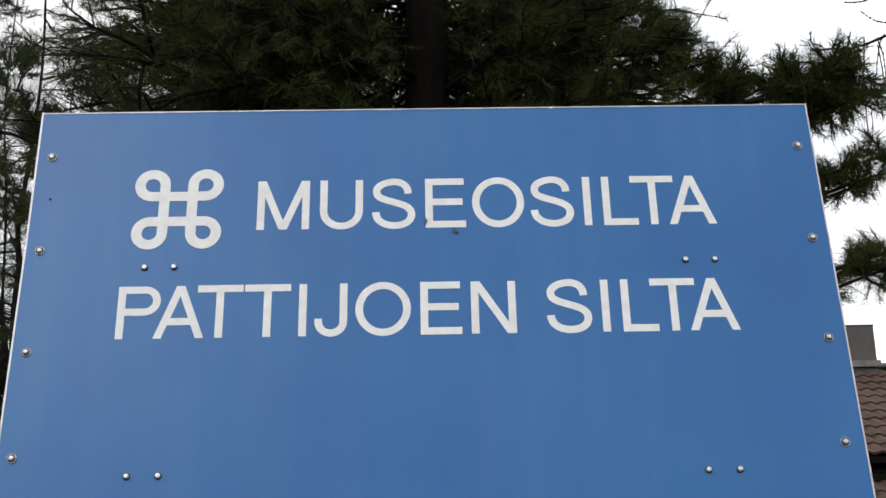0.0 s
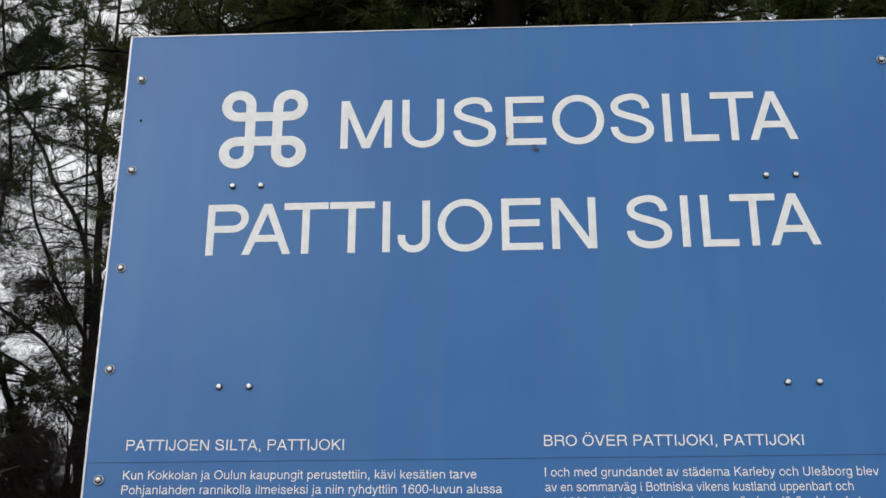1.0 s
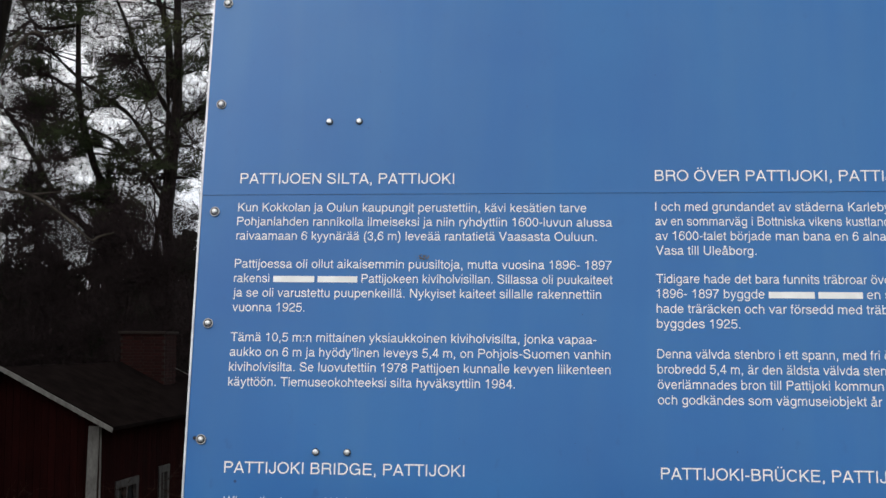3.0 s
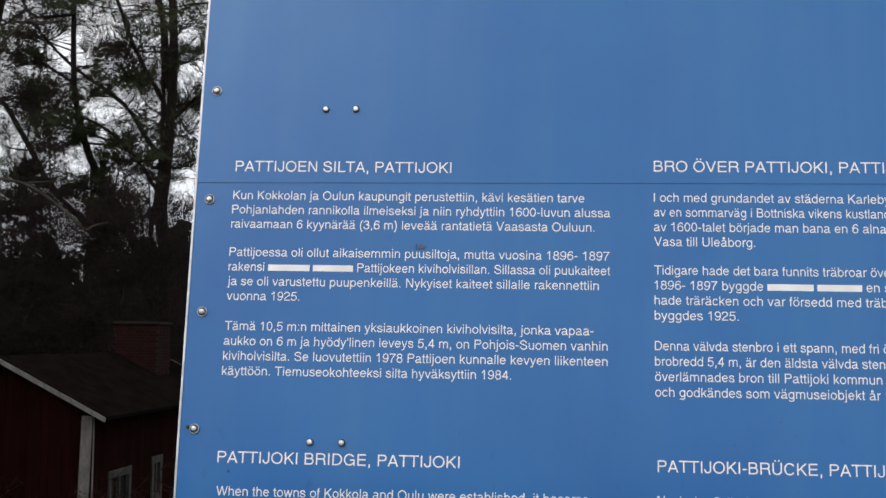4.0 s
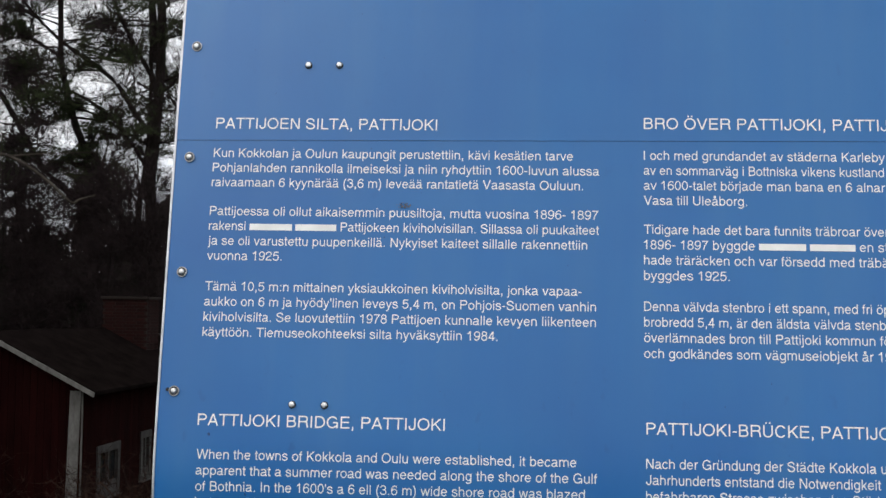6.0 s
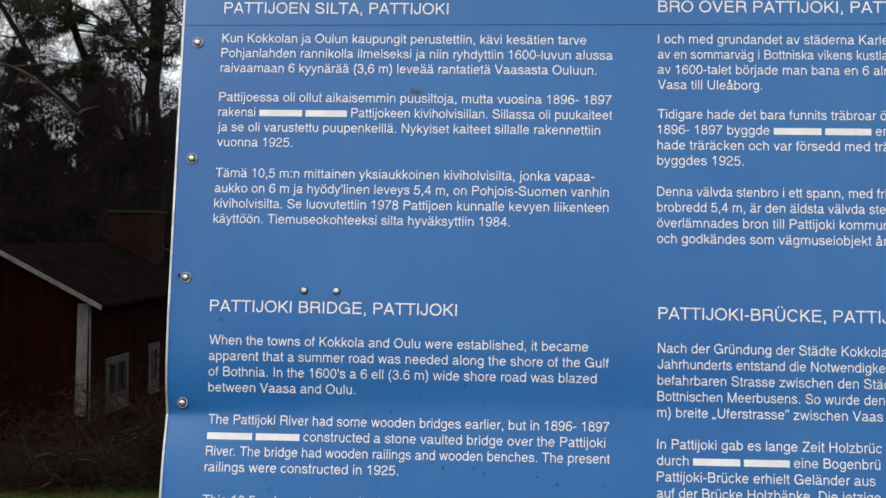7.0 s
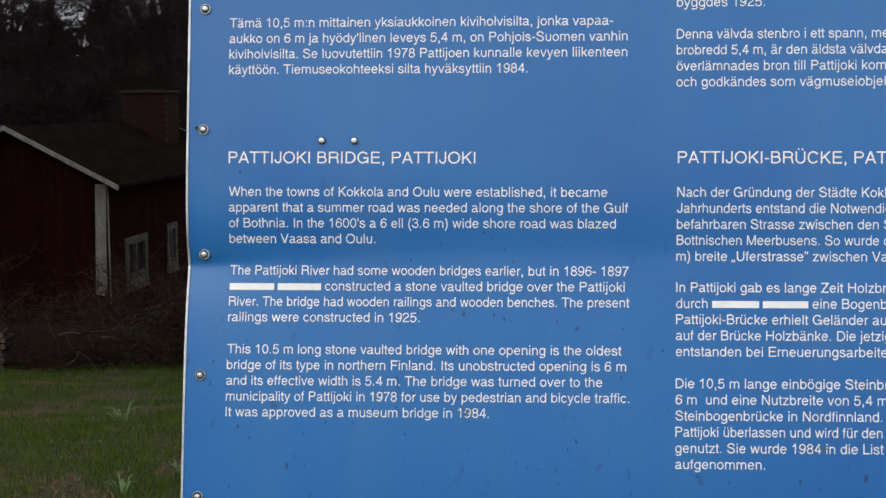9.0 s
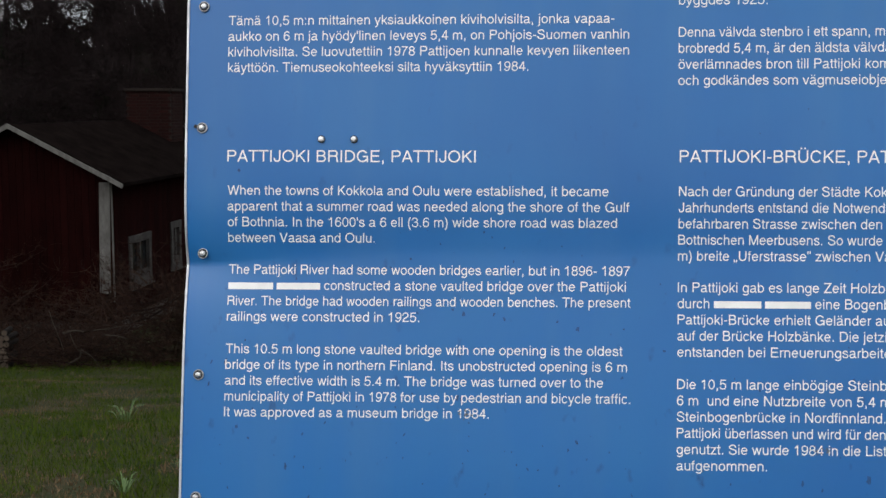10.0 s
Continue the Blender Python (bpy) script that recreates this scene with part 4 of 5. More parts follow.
def build_yard_tree():
    """The old many-stemmed pine behind the cottage, half bare, with needle clumps at the limbs' ends."""
    rng, nrg = random.Random(5), np.random.default_rng(5)
    tree = empty("gnarled_pine", "old forked pine with crooked stems and patchy needle clumps", "tree", m=pose(-11.7, 33, -3.0))
    V = lambda x, z, y=33.0: Vector((x + 11.7, y - 33.0, z + 3.0))
    wood, shoots = Wood(), []
    stems = [
        ([V(-11.6, -3), V(-11.5, 1.0), V(-11.42, 3.69), V(-11.59, 5.15), V(-11.48, 6.43), V(-11.38, 8.04), V(-11.35, 9.51), V(-11.41, 11.16), V(-11.39, 12.33), V(-11.51, 13.68), V(-11.3, 16.2), V(-11.2, 19.0), V(-11.4, 23.5)], 0.235, 0.025, 32),
        ([V(-11.50, 8.69), V(-11.63, 10.34), V(-12.07, 11.76), V(-12.79, 12.86), V(-13.2, 13.9), V(-14.2, 15.4), V(-15.3, 16.8)], 0.09, 0.04, 14),
        ([V(-11.7, 2.4), V(-12.25, 4.04), V(-13.06, 5.63), V(-13.65, 6.60), V(-13.98, 7.57), V(-14.22, 8.56), V(-14.29, 9.55), V(-14.32, 11.21), V(-14.26, 12.39), V(-14.15, 13.74), V(-14.5, 16.5), V(-14.8, 19.0), V(-14.9, 23.0)], 0.135, 0.03, 29),
        ([V(-11.45, 7.6), V(-11.57, 8.20), V(-12.04, 9.03), V(-12.49, 9.85), V(-12.96, 11.02), V(-13.30, 11.86), V(-13.47, 12.88), V(-13.5, 15.0)], 0.075, 0.03, 12),
        ([V(-11.54, 6.3), V(-11.54, 6.59), V(-12.05, 7.24), V(-12.58, 8.05), V(-13.27, 8.63), V(-14.14, 9.22), V(-14.84, 9.85), V(-15.57, 10.73), V(-16.4, 12.4)], 0.085, 0.03, 14),
        ([V(-11.6, 2.6), V(-12.03, 3.41), V(-13.25, 4.51), V(-14.63, 5.63), V(-15.54, 7.09), V(-16.28, 8.25), V(-16.92, 9.00), V(-17.6, 11.0), V(-17.8, 14.0), V(-17.9, 18.0), V(-17.9, 22.0)], 0.115, 0.03, 26),
        ([V(-14.34, 10.85), V(-15.40, 10.78), V(-15.75, 10.99), V(-16.41, 10.58), V(-16.93, 10.67)], 0.06, 0.03, 6),
        ([V(-11.95, 2.8), V(-11.86, 4.6), V(-11.66, 6.3), V(-11.62, 8.0), V(-11.66, 9.6), V(-11.78, 11.4), V(-11.9, 14.0), V(-12.2, 17.5), V(-12.1, 21.0)], 0.085, 0.02, 16),
        ([V(-11.36, 8.3), V(-11.30, 8.12), V(-10.83, 7.39), V(-10.2, 6.9)], 0.05, 0.025, 4),
        ([V(-11.4, 7.7), V(-11.29, 7.88), V(-10.86, 8.23), V(-9.8, 9.6), V(-9.9, 12.0), V(-10.3, 15.0), V(-10.2, 19.0)], 0.07, 0.02, 20),
        ([V(-11.55, 4.2), V(-11.62, 4.51), V(-11.84, 5.15), V(-12.13, 5.79)], 0.055, 0.02, 2),
        ([V(-11.5, 5.4), V(-12.6, 7.0), V(-14.0, 7.9), V(-15.5, 8.2), V(-17.0, 8.6)], 0.055, 0.02, 12),
    ]
    for pts, r0, r1, count in stems:
        line = smooth_line(pts, 5)
        wood.limb(line, r0, r1, 8)
        grow_limbs(rng, wood, line, r0 * 0.35 + 0.05, count, (1.0, 2.3), 0.28, 0.98, -0.02, shoots, 0.40, 8)
    # boughs that reach out in flat needle layers
    low = []
    for pts, count in (([V(-11.5, 6.3), V(-11.95, 6.5), V(-12.7, 6.95), V(-13.3, 7.25), V(-13.95, 7.4), V(-14.6, 7.15), V(-15.2, 6.85)], 19), ([V(-12.6, 4.8), V(-13.3, 5.6), V(-14.0, 5.9), V(-14.8, 5.7), V(-15.6, 5.5)], 18),
                       ([V(-14.2, 8.8), V(-15.2, 9.4), V(-16.2, 9.3)], 5), ([V(-11.4, 14.2), V(-12.4, 15.0), V(-13.4, 15.2), V(-14.3, 15.0)], 15)):
        line = smooth_line(pts, 4)
        wood.limb(line, 0.05, 0.015, 6)
        grow_limbs(rng, wood, line, 0.05, count, (0.45, 1.0), 0.05, 1.0, -0.02, low, 0.30, 5)
    wood.mesh("trunk", M_BARK, tree)
    # needles are thick on the lowest boughs and towards the top, thin between
    keep = [s for s in shoots if noise.noise(Vector((s[0].x * 0.6, s[0].y * 0.6, s[0].z * 1.5))) > 0.15 - 0.11 * min(max(0.0, s[0].z - 15.8), 4.0) - (0.12 if 8.4 < s[0].z < 11.2 else 0.0)] + low
    bare = [s for s in shoots if noise.noise(s[0] * 0.55) <= 0.2]
    t = needle_tufts(nrg, [tuple(s) for s, d in keep], [tuple(d) for s, d in keep], 22, 0.19, 0.006, 0.75)
    tris("crown", t, M_FARPINE, tree, "patchy dark needle clumps in flat layers")
    b = [tuple(s) for s, d in bare for _ in range(4 if s.z < 17.5 else 10)]
    w = [tuple(d) for s, d in bare for _ in range(4 if s.z < 17.5 else 10)]
    tris("bare_crown", twigs_as_tris(nrg, b, w, 0.9, 0.007), M_TWIG, tree, "fine bare twigs")


def build_bare_tree(name, x, y, h, seed, r, label, count=26, spread=(1.2, 2.6), lo=0.2, twigs=3):
    rng, nrg = random.Random(seed), np.random.default_rng(seed)
    z0 = ground_z(x, y) - 0.1
    tree = empty(name, label, "tree", m=pose(x, y, z0))
    wood, shoots = Wood(), []
    line = wander(rng, Vector((0, 0, 0)), Vector((0.03, 0, 1)), h, 14, 0.07, 0.05)
    wood.limb(line, r, r * 0.25, 8)
    grow_limbs(rng, wood, line, r * 0.8, count, spread, lo, 0.98, 0.10, shoots, 0.5, 6)
    wood.mesh("trunk", M_BARK, tree)
    b = [tuple(s) for s, d in shoots for _ in range(twigs)]
    w = [tuple((d + Vector((0, 0, 0.2))).normalized()) for s, d in shoots for _ in range(twigs)]
    tris("crown", twigs_as_tris(nrg, b, w, 0.75, 0.005, 0.4), M_TWIG, tree, "haze of fine bare twigs")
    return tree


def build_roadside_tree():
    """A crooked tree whose dead branches reach in front of the wood."""
    rng, nrg = random.Random(31), np.random.default_rng(31)
    x0, y0 = -6.45, 10.8
    z0 = ground_z(x0, y0) - 0.1
    tree = empty("roadside_pine", "crooked roadside pine with dead lower branches", "tree", m=pose(x0, y0, z0))
    V = lambda x, z, y=10.8: Vector((x - x0, y - y0, z - z0))
    wood, shoots = Wood(), []
    line = smooth_line([V(-6.45, z0), V(-6.5, 2.5), V(-6.33, 4.0), V(-6.12, 4.85), V(-5.95, 6.0), V(-5.75, 7.5), V(-5.7, 9.5), V(-5.6, 11.5)], 4)
    wood.limb(line, 0.12, 0.035, 10)
    grow_limbs(rng, wood, line, 0.045, 40, (1.0, 2.1), 0.50, 0.98, 0.02, shoots, 0.3, 6)
    for pts, r in (([V(-5.86, 6.85), V(-5.32, 7.05), V(-4.96, 7.13), V(-4.65, 7.12), V(-4.40, 7.15), V(-4.1, 7.05)], 0.034), ([V(-4.44, 7.12), V(-4.42, 7.22), V(-4.34, 7.51), V(-4.25, 7.88), V(-4.2, 8.3)], 0.016),
                   ([V(-5.5, 7.0), V(-5.2, 7.35), V(-4.9, 7.6), V(-4.75, 8.0)], 0.014)):
        bough = smooth_line(pts, 4)
        wood.limb(bough, r, r * 0.5, 7)
        grow_limbs(rng, wood, bough, 0.03, 5, (0.4, 0.8), 0.15, 1.0, 0.05, shoots, 0.25, 3)
    wood.mesh("trunk", M_BARK, tree)
    for pts, r in (([V(-6.4, 3.44), V(-6.01, 3.36), V(-5.64, 3.27), V(-5.3, 3.05), V(-5.05, 2.83), V(-4.95, 2.86), V(-4.79, 2.90)], 0.022), ([V(-5.70, 3.30), V(-5.3, 3.325), V(-4.80, 3.34)], 0.010),
                   ([V(-6.05, 4.70), V(-5.91, 4.85), V(-5.73, 5.0), V(-5.58, 4.96), V(-5.42, 4.99), V(-5.30, 5.03)], 0.020)):
        w = Wood()
        w.limb(smooth_line(pts, 4), r, r * 0.4, 5)
        w.mesh("dead_branch", M_PALE, tree, "pale dead branch")
    t = needle_tufts(nrg, [tuple(s) for s, d in shoots], [tuple(d) for s, d in shoots], 40, 0.10, 0.0025, 0.6)
    tris("crown", t, M_FARPINE, tree, "thin needle clumps")


def build_larch():
    """A leafless larch beyond the pine: arching boughs with knobbly hanging twigs."""
    rng = random.Random(41)
    x0, y0 = 5.2, 7.6
    z0 = ground_z(x0, y0) - 0.1
    tree = empty("larch_tree", "leafless larch with arching boughs and knobbly hanging twigs", "tree", m=pose(x0, y0, z0))
    V = lambda x, z: Vector((x - x0, rng.uniform(-0.12, 0.12), z - z0))
    wood = Wood()
    stem = wander(rng, Vector((0, 0, 0)), Vector((0.02, 0, 1)), 9.5, 12, 0.05, 0.05)
    wood.limb(stem, 0.12, 0.03, 10)
    buds = []
    for pts, r in (([V(5.2, 6.2), V(4.5, 6.6), V(3.95, 6.58), V(3.67, 6.54), V(3.48, 6.49), V(3.31, 6.43), V(3.19, 6.40)], 0.016), ([V(3.31, 6.43), V(3.25, 6.47), V(3.20, 6.53), V(3.18, 6.60)], 0.006),
                   ([V(5.2, 6.7), V(4.4, 7.0), V(3.9, 6.95), V(3.66, 6.88), V(3.52, 6.90)], 0.012), ([V(4.3, 6.98), V(3.95, 6.75), V(3.75, 6.70), V(3.66, 6.83)], 0.007)):
        line = smooth_line(pts, 5)
        wood.limb(line, r, r * 0.35, 6)
        buds += line[len(line) // 3:]
    for i in range(46):
        x = rng.uniform(3.45, 5.0)
        p = V(x, 6.52 + rng.uniform(-0.05, 0.06))
        line = wander(rng, p, Vector((rng.uniform(-0.5, 0.3), rng.uniform(-0.3, 0.3), -1)), rng.uniform(0.3, 0.95), 8, 0.16, -0.1)
        wood.limb(line, 0.006, 0.003, 4)
        buds += line[1:]
    for i in range(18):
        z = rng.uniform(4.5, 8.5)
        line = wander(rng, stem[min(12, int(z / 9.5 * 12))], Vector((rng.uniform(0.2, 1), rng.uniform(-1, 1), 0.2)), rng.uniform(0.8, 1.6), 7, 0.14, -0.1)
        wood.limb(line, 0.014, 0.004, 5)
        buds += line[2:]
    # the knobs along the twigs
    for b in buds:
        d = Vector((rng.uniform(-1, 1), rng.uniform(-1, 1), rng.uniform(-1, 1))).normalized()
        wood.limb([b - d * 0.004, b + d * 0.005, b + d * 0.014], 0.0085, 0.004, 5)
    wood.mesh("trunk", M_BARK, tree)


def build_spruce(x, y, h, seed, spread, label, count=18, width=0.010, thick=14, base=0.04):
    rng, nrg = random.Random(seed), np.random.default_rng(seed)
    z0 = ground_z(x, y) - 0.1
    tree = empty("spruce_tree", label, "tree", "dark trees behind the cottage", m=pose(x, y, z0))
    wood, tips, ways = Wood(), [], []
    wood.limb([Vector((0, 0, h * i / 6)) for i in range(7)], 0.02 * h, 0.01, 7)
    for i in range(int(h * thick)):
        k = base + (1 - base) * rng.random() ** 1.15
        z, az = h * k, rng.uniform(0, 2 * math.pi)
        ln = spread * (1.02 - k) ** 0.8 * rng.uniform(0.65, 1.15)
        limb = wander(rng, Vector((0, 0, z)), Vector((math.cos(az), math.sin(az), -0.18)), ln, 5, 0.10, -0.03)
        wood.limb(limb, 0.02, 0.005, 3)
        for s in range(1, 6):
            for _ in range(3):
                d = Vector((rng.uniform(-1, 1), rng.uniform(-1, 1), rng.uniform(-1.1, 0.3))).normalized()
                tips.append(tuple(limb[s] + d * rng.uniform(0.03, 0.30)))
                ways.append(tuple(d))
    wood.mesh("trunk", M_BARK, tree)
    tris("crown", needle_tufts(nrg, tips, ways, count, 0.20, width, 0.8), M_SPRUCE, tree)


def build_forest():
    """The far belt of woods that closes the view all round."""
    nrg = np.random.default_rng(77)
    out = []
    for i in range(420):
        az = nrg.uniform(0, 2 * math.pi) if i > 140 else nrg.uniform(-0.75, 0.15)
        d = nrg.uniform(60, 105)
        x, y = d * math.sin(az), d * math.cos(az)
        h, w = nrg.uniform(7.0, 10.5), nrg.uniform(2.4, 3.8)
        k = 420
        t = nrg.random(k) ** 0.9
        a = nrg.uniform(0, 2 * math.pi, k)
        rr = w * (1.05 - t) * nrg.uniform(0.3, 1.0, k)
        p = np.stack([x + rr * np.cos(a), y + rr * np.sin(a), ground_z(x, y) + 0.1 + t * h], 1)
        q = nrg.normal(0, 0.36, (k, 3, 3))
        out.append(p[:, None, :] + q)
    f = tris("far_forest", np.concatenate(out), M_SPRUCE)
    tagged(f, "distant belt of dark conifer forest", "forest", kind="stuff")


build_near_pine()
build_yard_tree()
for x, y, h, sd in ((-16.2, 37, 19, 21), (-12.9, 39, 21, 22), (-9.4, 38, 18, 23), (-20.0, 40, 21, 24), (-14.6, 42, 22, 25), (-18.0, 44, 22, 26), (-17.3, 36, 24, 28)):
    build_bare_tree("birch_tree", x, y, h, sd, 0.045, "slender leafless birch with a haze of fine twigs", 44, (1.4, 3.0), 0.10, 2)
for x, y, h, sd in ((-15.6, 32.4, 8.8, 61), (-12.7, 32.2, 8.0, 62), (-18.2, 32.0, 9.0, 63), (-10.6, 32.3, 8.0, 64), (-14.2, 32.8, 8.5, 81), (-16.9, 33.0, 9, 82), (-11.6, 33.0, 8, 83), (-14.0, 32.5, 10.2, 85), (-15.0, 32.7, 9.8, 86)):
    build_bare_tree("bare_shrub", x, y, h, sd, 0.032, "tall leafless shrub tangled behind the cottage", 56, (1.0, 2.2), 0.12, 5)
build_roadside_tree()
build_larch()
for x, y, h, s, sp in ((-16.5, 33.5, 8.5, 51, 3.0), (-14.4, 36.0, 8.4, 52, 3.2), (-12.3, 35.5, 7.0, 53, 3.0), (-18.8, 35.0, 9.4, 54, 3.2), (-10.0, 35.5, 7.0, 55, 2.8), (-21.5, 38, 8.0, 56, 3.0), (-8.0, 38, 6.6, 57, 2.6), (-13.7, 33.9, 9.9, 58, 3.0), (-15.9, 34.2, 9.8, 84, 2.6), (-11.4, 39.0, 7.0, 59, 3.4),
                       (-15.8, 39.5, 9.6, 60, 3.4), (-18.4, 40.0, 9.2, 65, 3.4), (-9.0, 41.0, 6.8, 67, 3.2), (-20.8, 34.5, 7.4, 68, 2.8), (-13.4, 40.5, 8.2, 70, 3.4)):
    build_spruce(x, y, h, s, sp, "dense dark spruce standing behind the cottage", 8, 0.019, 10)
# unseen tall spruces, added out of view to keep the yard in shade
for x, y, h, s, sp in ((-14.5, 13.5, 13, 71, 3.2), (-18.5, 18.5, 15, 72, 3.4), (-11.0, 8.5, 12, 76, 2.8), (-20.5, 25.0, 15, 73, 3.4), (-4.2, 19.0, 10, 74, 2.3), (-4.6, 24.5, 11, 75, 2.6), (-5.6, 30.0, 12, 77, 2.8), (-2.2, 14.0, 8.5, 78, 2.0)):
    build_spruce(x, y, h, s, sp, "tall dense spruce, added unseen to shade the yard", 6, 0.033, 7)
build_forest()


# ---- the red cottage ----
def build_cottage():
    x0, x1, y0, y1, zb, ze, zr = -12.945, -9.165, 22.0, 31.0, -2.9, 0.20, 1.296
    xm = (x0 + x1) / 2
    house = empty("cottage", "low red wooden cottage with white corner boards and dark felt roof", "house", m=pose(xm, y0, zb))
    L = lambda x: x - xm
    H = lambda z: z - zb
    D = lambda y: y - y0
    boxed("foundation", (L(x0) + 0.03, L(x1) - 0.03, 0.03, D(y1), -0.1, 0.35), M_STONE, house, "rough stone footing")
    # core walls with real openings on the long side
    wins = [(22.93, 24.14, -1.99, -1.02), (25.54, 26.15, -1.94, -0.965), (28.4, 29.5, -1.97, -0.94)]
    th = 0.15
    spans, last = [], y0
    for a, b, c, d in wins:
        spans += [(last, a, 0.35, H(ze)), (a, b, 0.35, H(c)), (a, b, H(d), H(ze))]
        last = b
    spans.append((last, y1, 0.35, H(ze)))
    bm = bmesh.new()
    for a, b, c, d in spans:
        box(bm, L(x1) - th, L(x1) - 0.025, D(a), D(b), c, d)
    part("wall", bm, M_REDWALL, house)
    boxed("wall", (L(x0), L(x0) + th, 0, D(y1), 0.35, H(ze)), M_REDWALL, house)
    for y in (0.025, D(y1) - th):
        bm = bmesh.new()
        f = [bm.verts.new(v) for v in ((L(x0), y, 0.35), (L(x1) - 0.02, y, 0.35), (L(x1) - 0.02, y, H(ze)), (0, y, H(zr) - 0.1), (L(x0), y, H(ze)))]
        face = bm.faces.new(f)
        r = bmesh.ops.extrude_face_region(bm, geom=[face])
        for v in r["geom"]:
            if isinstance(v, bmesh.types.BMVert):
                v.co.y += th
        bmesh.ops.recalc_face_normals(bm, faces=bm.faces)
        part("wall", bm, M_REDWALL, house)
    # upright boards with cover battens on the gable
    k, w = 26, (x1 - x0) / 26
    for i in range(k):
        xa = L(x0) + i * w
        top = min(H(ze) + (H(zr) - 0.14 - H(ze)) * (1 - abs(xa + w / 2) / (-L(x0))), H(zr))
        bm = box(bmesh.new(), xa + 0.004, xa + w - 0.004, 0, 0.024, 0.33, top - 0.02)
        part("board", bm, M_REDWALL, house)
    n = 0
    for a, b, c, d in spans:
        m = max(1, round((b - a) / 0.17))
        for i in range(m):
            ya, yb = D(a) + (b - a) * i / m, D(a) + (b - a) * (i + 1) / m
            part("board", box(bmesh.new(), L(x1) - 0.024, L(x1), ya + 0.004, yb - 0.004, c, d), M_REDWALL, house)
    # roof: two slabs that jut out, bargeboards and an eaves board
    half, rise = 2.20, 0.5084
    for s in (1, -1):
        bm = bmesh.new()
        vs = []
        for y in (-0.27, D(y1) + 0.27):
            for x, z in ((0, H(zr)), (s * half, H(zr) - rise * half), (s * half, H(zr) - rise * half - 0.07), (0, H(zr) - 0.07)):
                vs.append(bm.verts.new((x, y, z)))
        for q in range(4):
            bm.faces.new((vs[q], vs[(q + 1) % 4], vs[4 + (q + 1) % 4], vs[4 + q]))
        bm.faces.new(vs[:4])
        bm.faces.new(vs[4:])
        bmesh.ops.recalc_face_normals(bm, faces=bm.faces)
        part("roof", bm, M_FELT, house, "dark roofing felt with yard shade in its colour")
        for yy in (-0.30, D(y1) + 0.27):
            bm = bmesh.new()
            vs = []
            for y in (yy, yy + 0.028):
                for x, z in ((0, H(zr) + 0.015), (s * 2.25, H(zr) + 0.015 - rise * 2.25), (s * 2.235, H(zr) - 0.080 - rise * 2.235), (0, H(zr) - 0.080)):
                    vs.append(bm.verts.new((x, y, z)))
            for q in range(4):
                bm.faces.new((vs[q], vs[(q + 1) % 4], vs[4 + (q + 1) % 4], vs[4 + q]))
            bm.faces.new(vs[:4])
            bm.faces.new(vs[4:])
            bmesh.ops.recalc_face_normals(bm, faces=bm.faces)
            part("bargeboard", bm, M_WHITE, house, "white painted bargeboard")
    # corner boards
    bm = box(bmesh.new(), L(x1) - 0.216, L(x1) - 0.003, -0.026, -0.001, 0.92, H(ze) - 0.02, 0.003)
    for v in bm.verts:
        if v.co.z < 1.5:
            v.co.x -= 0.045
            v.co.z += 0.02 * math.sin(v.co.x * 40)
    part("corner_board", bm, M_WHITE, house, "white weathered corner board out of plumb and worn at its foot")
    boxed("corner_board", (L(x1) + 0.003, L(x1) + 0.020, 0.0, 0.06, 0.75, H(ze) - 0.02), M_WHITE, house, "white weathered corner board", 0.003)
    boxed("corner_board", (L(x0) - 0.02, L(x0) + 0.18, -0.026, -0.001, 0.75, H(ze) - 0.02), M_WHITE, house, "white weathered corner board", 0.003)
    # windows with frame, mullion, glazing bars and sill
    for a, b, c, d in wins:
        a, b, c, d = D(a), D(b), H(c), H(d)
        win = empty("window", "", "")
        win.parent = house
        X = L(x1)
        f = 0.10
        for dims in ((a - 0.04, a + f, c + f, d - f), (b - f, b + 0.04, c + f, d - f), (a - 0.06, b + 0.06, d - f, d + 0.05), (a - 0.06, b + 0.06, c - 0.04, c + f)):
            boxed("frame", (X - 0.04, X + 0.035, *dims), M_WINDOW, win, "white painted casing with shade in its colour", 0.004)
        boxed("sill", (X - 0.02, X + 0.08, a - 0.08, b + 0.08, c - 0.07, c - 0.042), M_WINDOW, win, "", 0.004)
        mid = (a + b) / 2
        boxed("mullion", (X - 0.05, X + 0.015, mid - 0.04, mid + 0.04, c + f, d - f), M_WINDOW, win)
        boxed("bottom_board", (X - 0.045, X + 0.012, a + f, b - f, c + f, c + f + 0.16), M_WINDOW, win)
        for u, v in ((a + f, mid - 0.04), (mid + 0.04, b - f)):
            boxed("pane", (X - 0.055, X - 0.045, u - 0.01, v + 0.01, c + f - 0.01, d - f + 0.01), M_GLASS, win, "dark window glass")
    # brick chimney on the ridge
    ch = empty("chimney", "", "")
    ch.parent = house
    cx0, cx1, cy0, cy1, cz0, cz1 = -0.05, 1.05, D(28.3), D(29.2), H(0.7), H(2.0)
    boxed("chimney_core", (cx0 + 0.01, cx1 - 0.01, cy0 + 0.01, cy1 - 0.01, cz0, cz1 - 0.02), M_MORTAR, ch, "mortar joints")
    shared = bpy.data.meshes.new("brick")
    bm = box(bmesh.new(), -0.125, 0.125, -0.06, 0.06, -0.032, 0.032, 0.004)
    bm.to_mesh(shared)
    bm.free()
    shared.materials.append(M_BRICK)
    rows = int((cz1 - cz0) / 0.076)
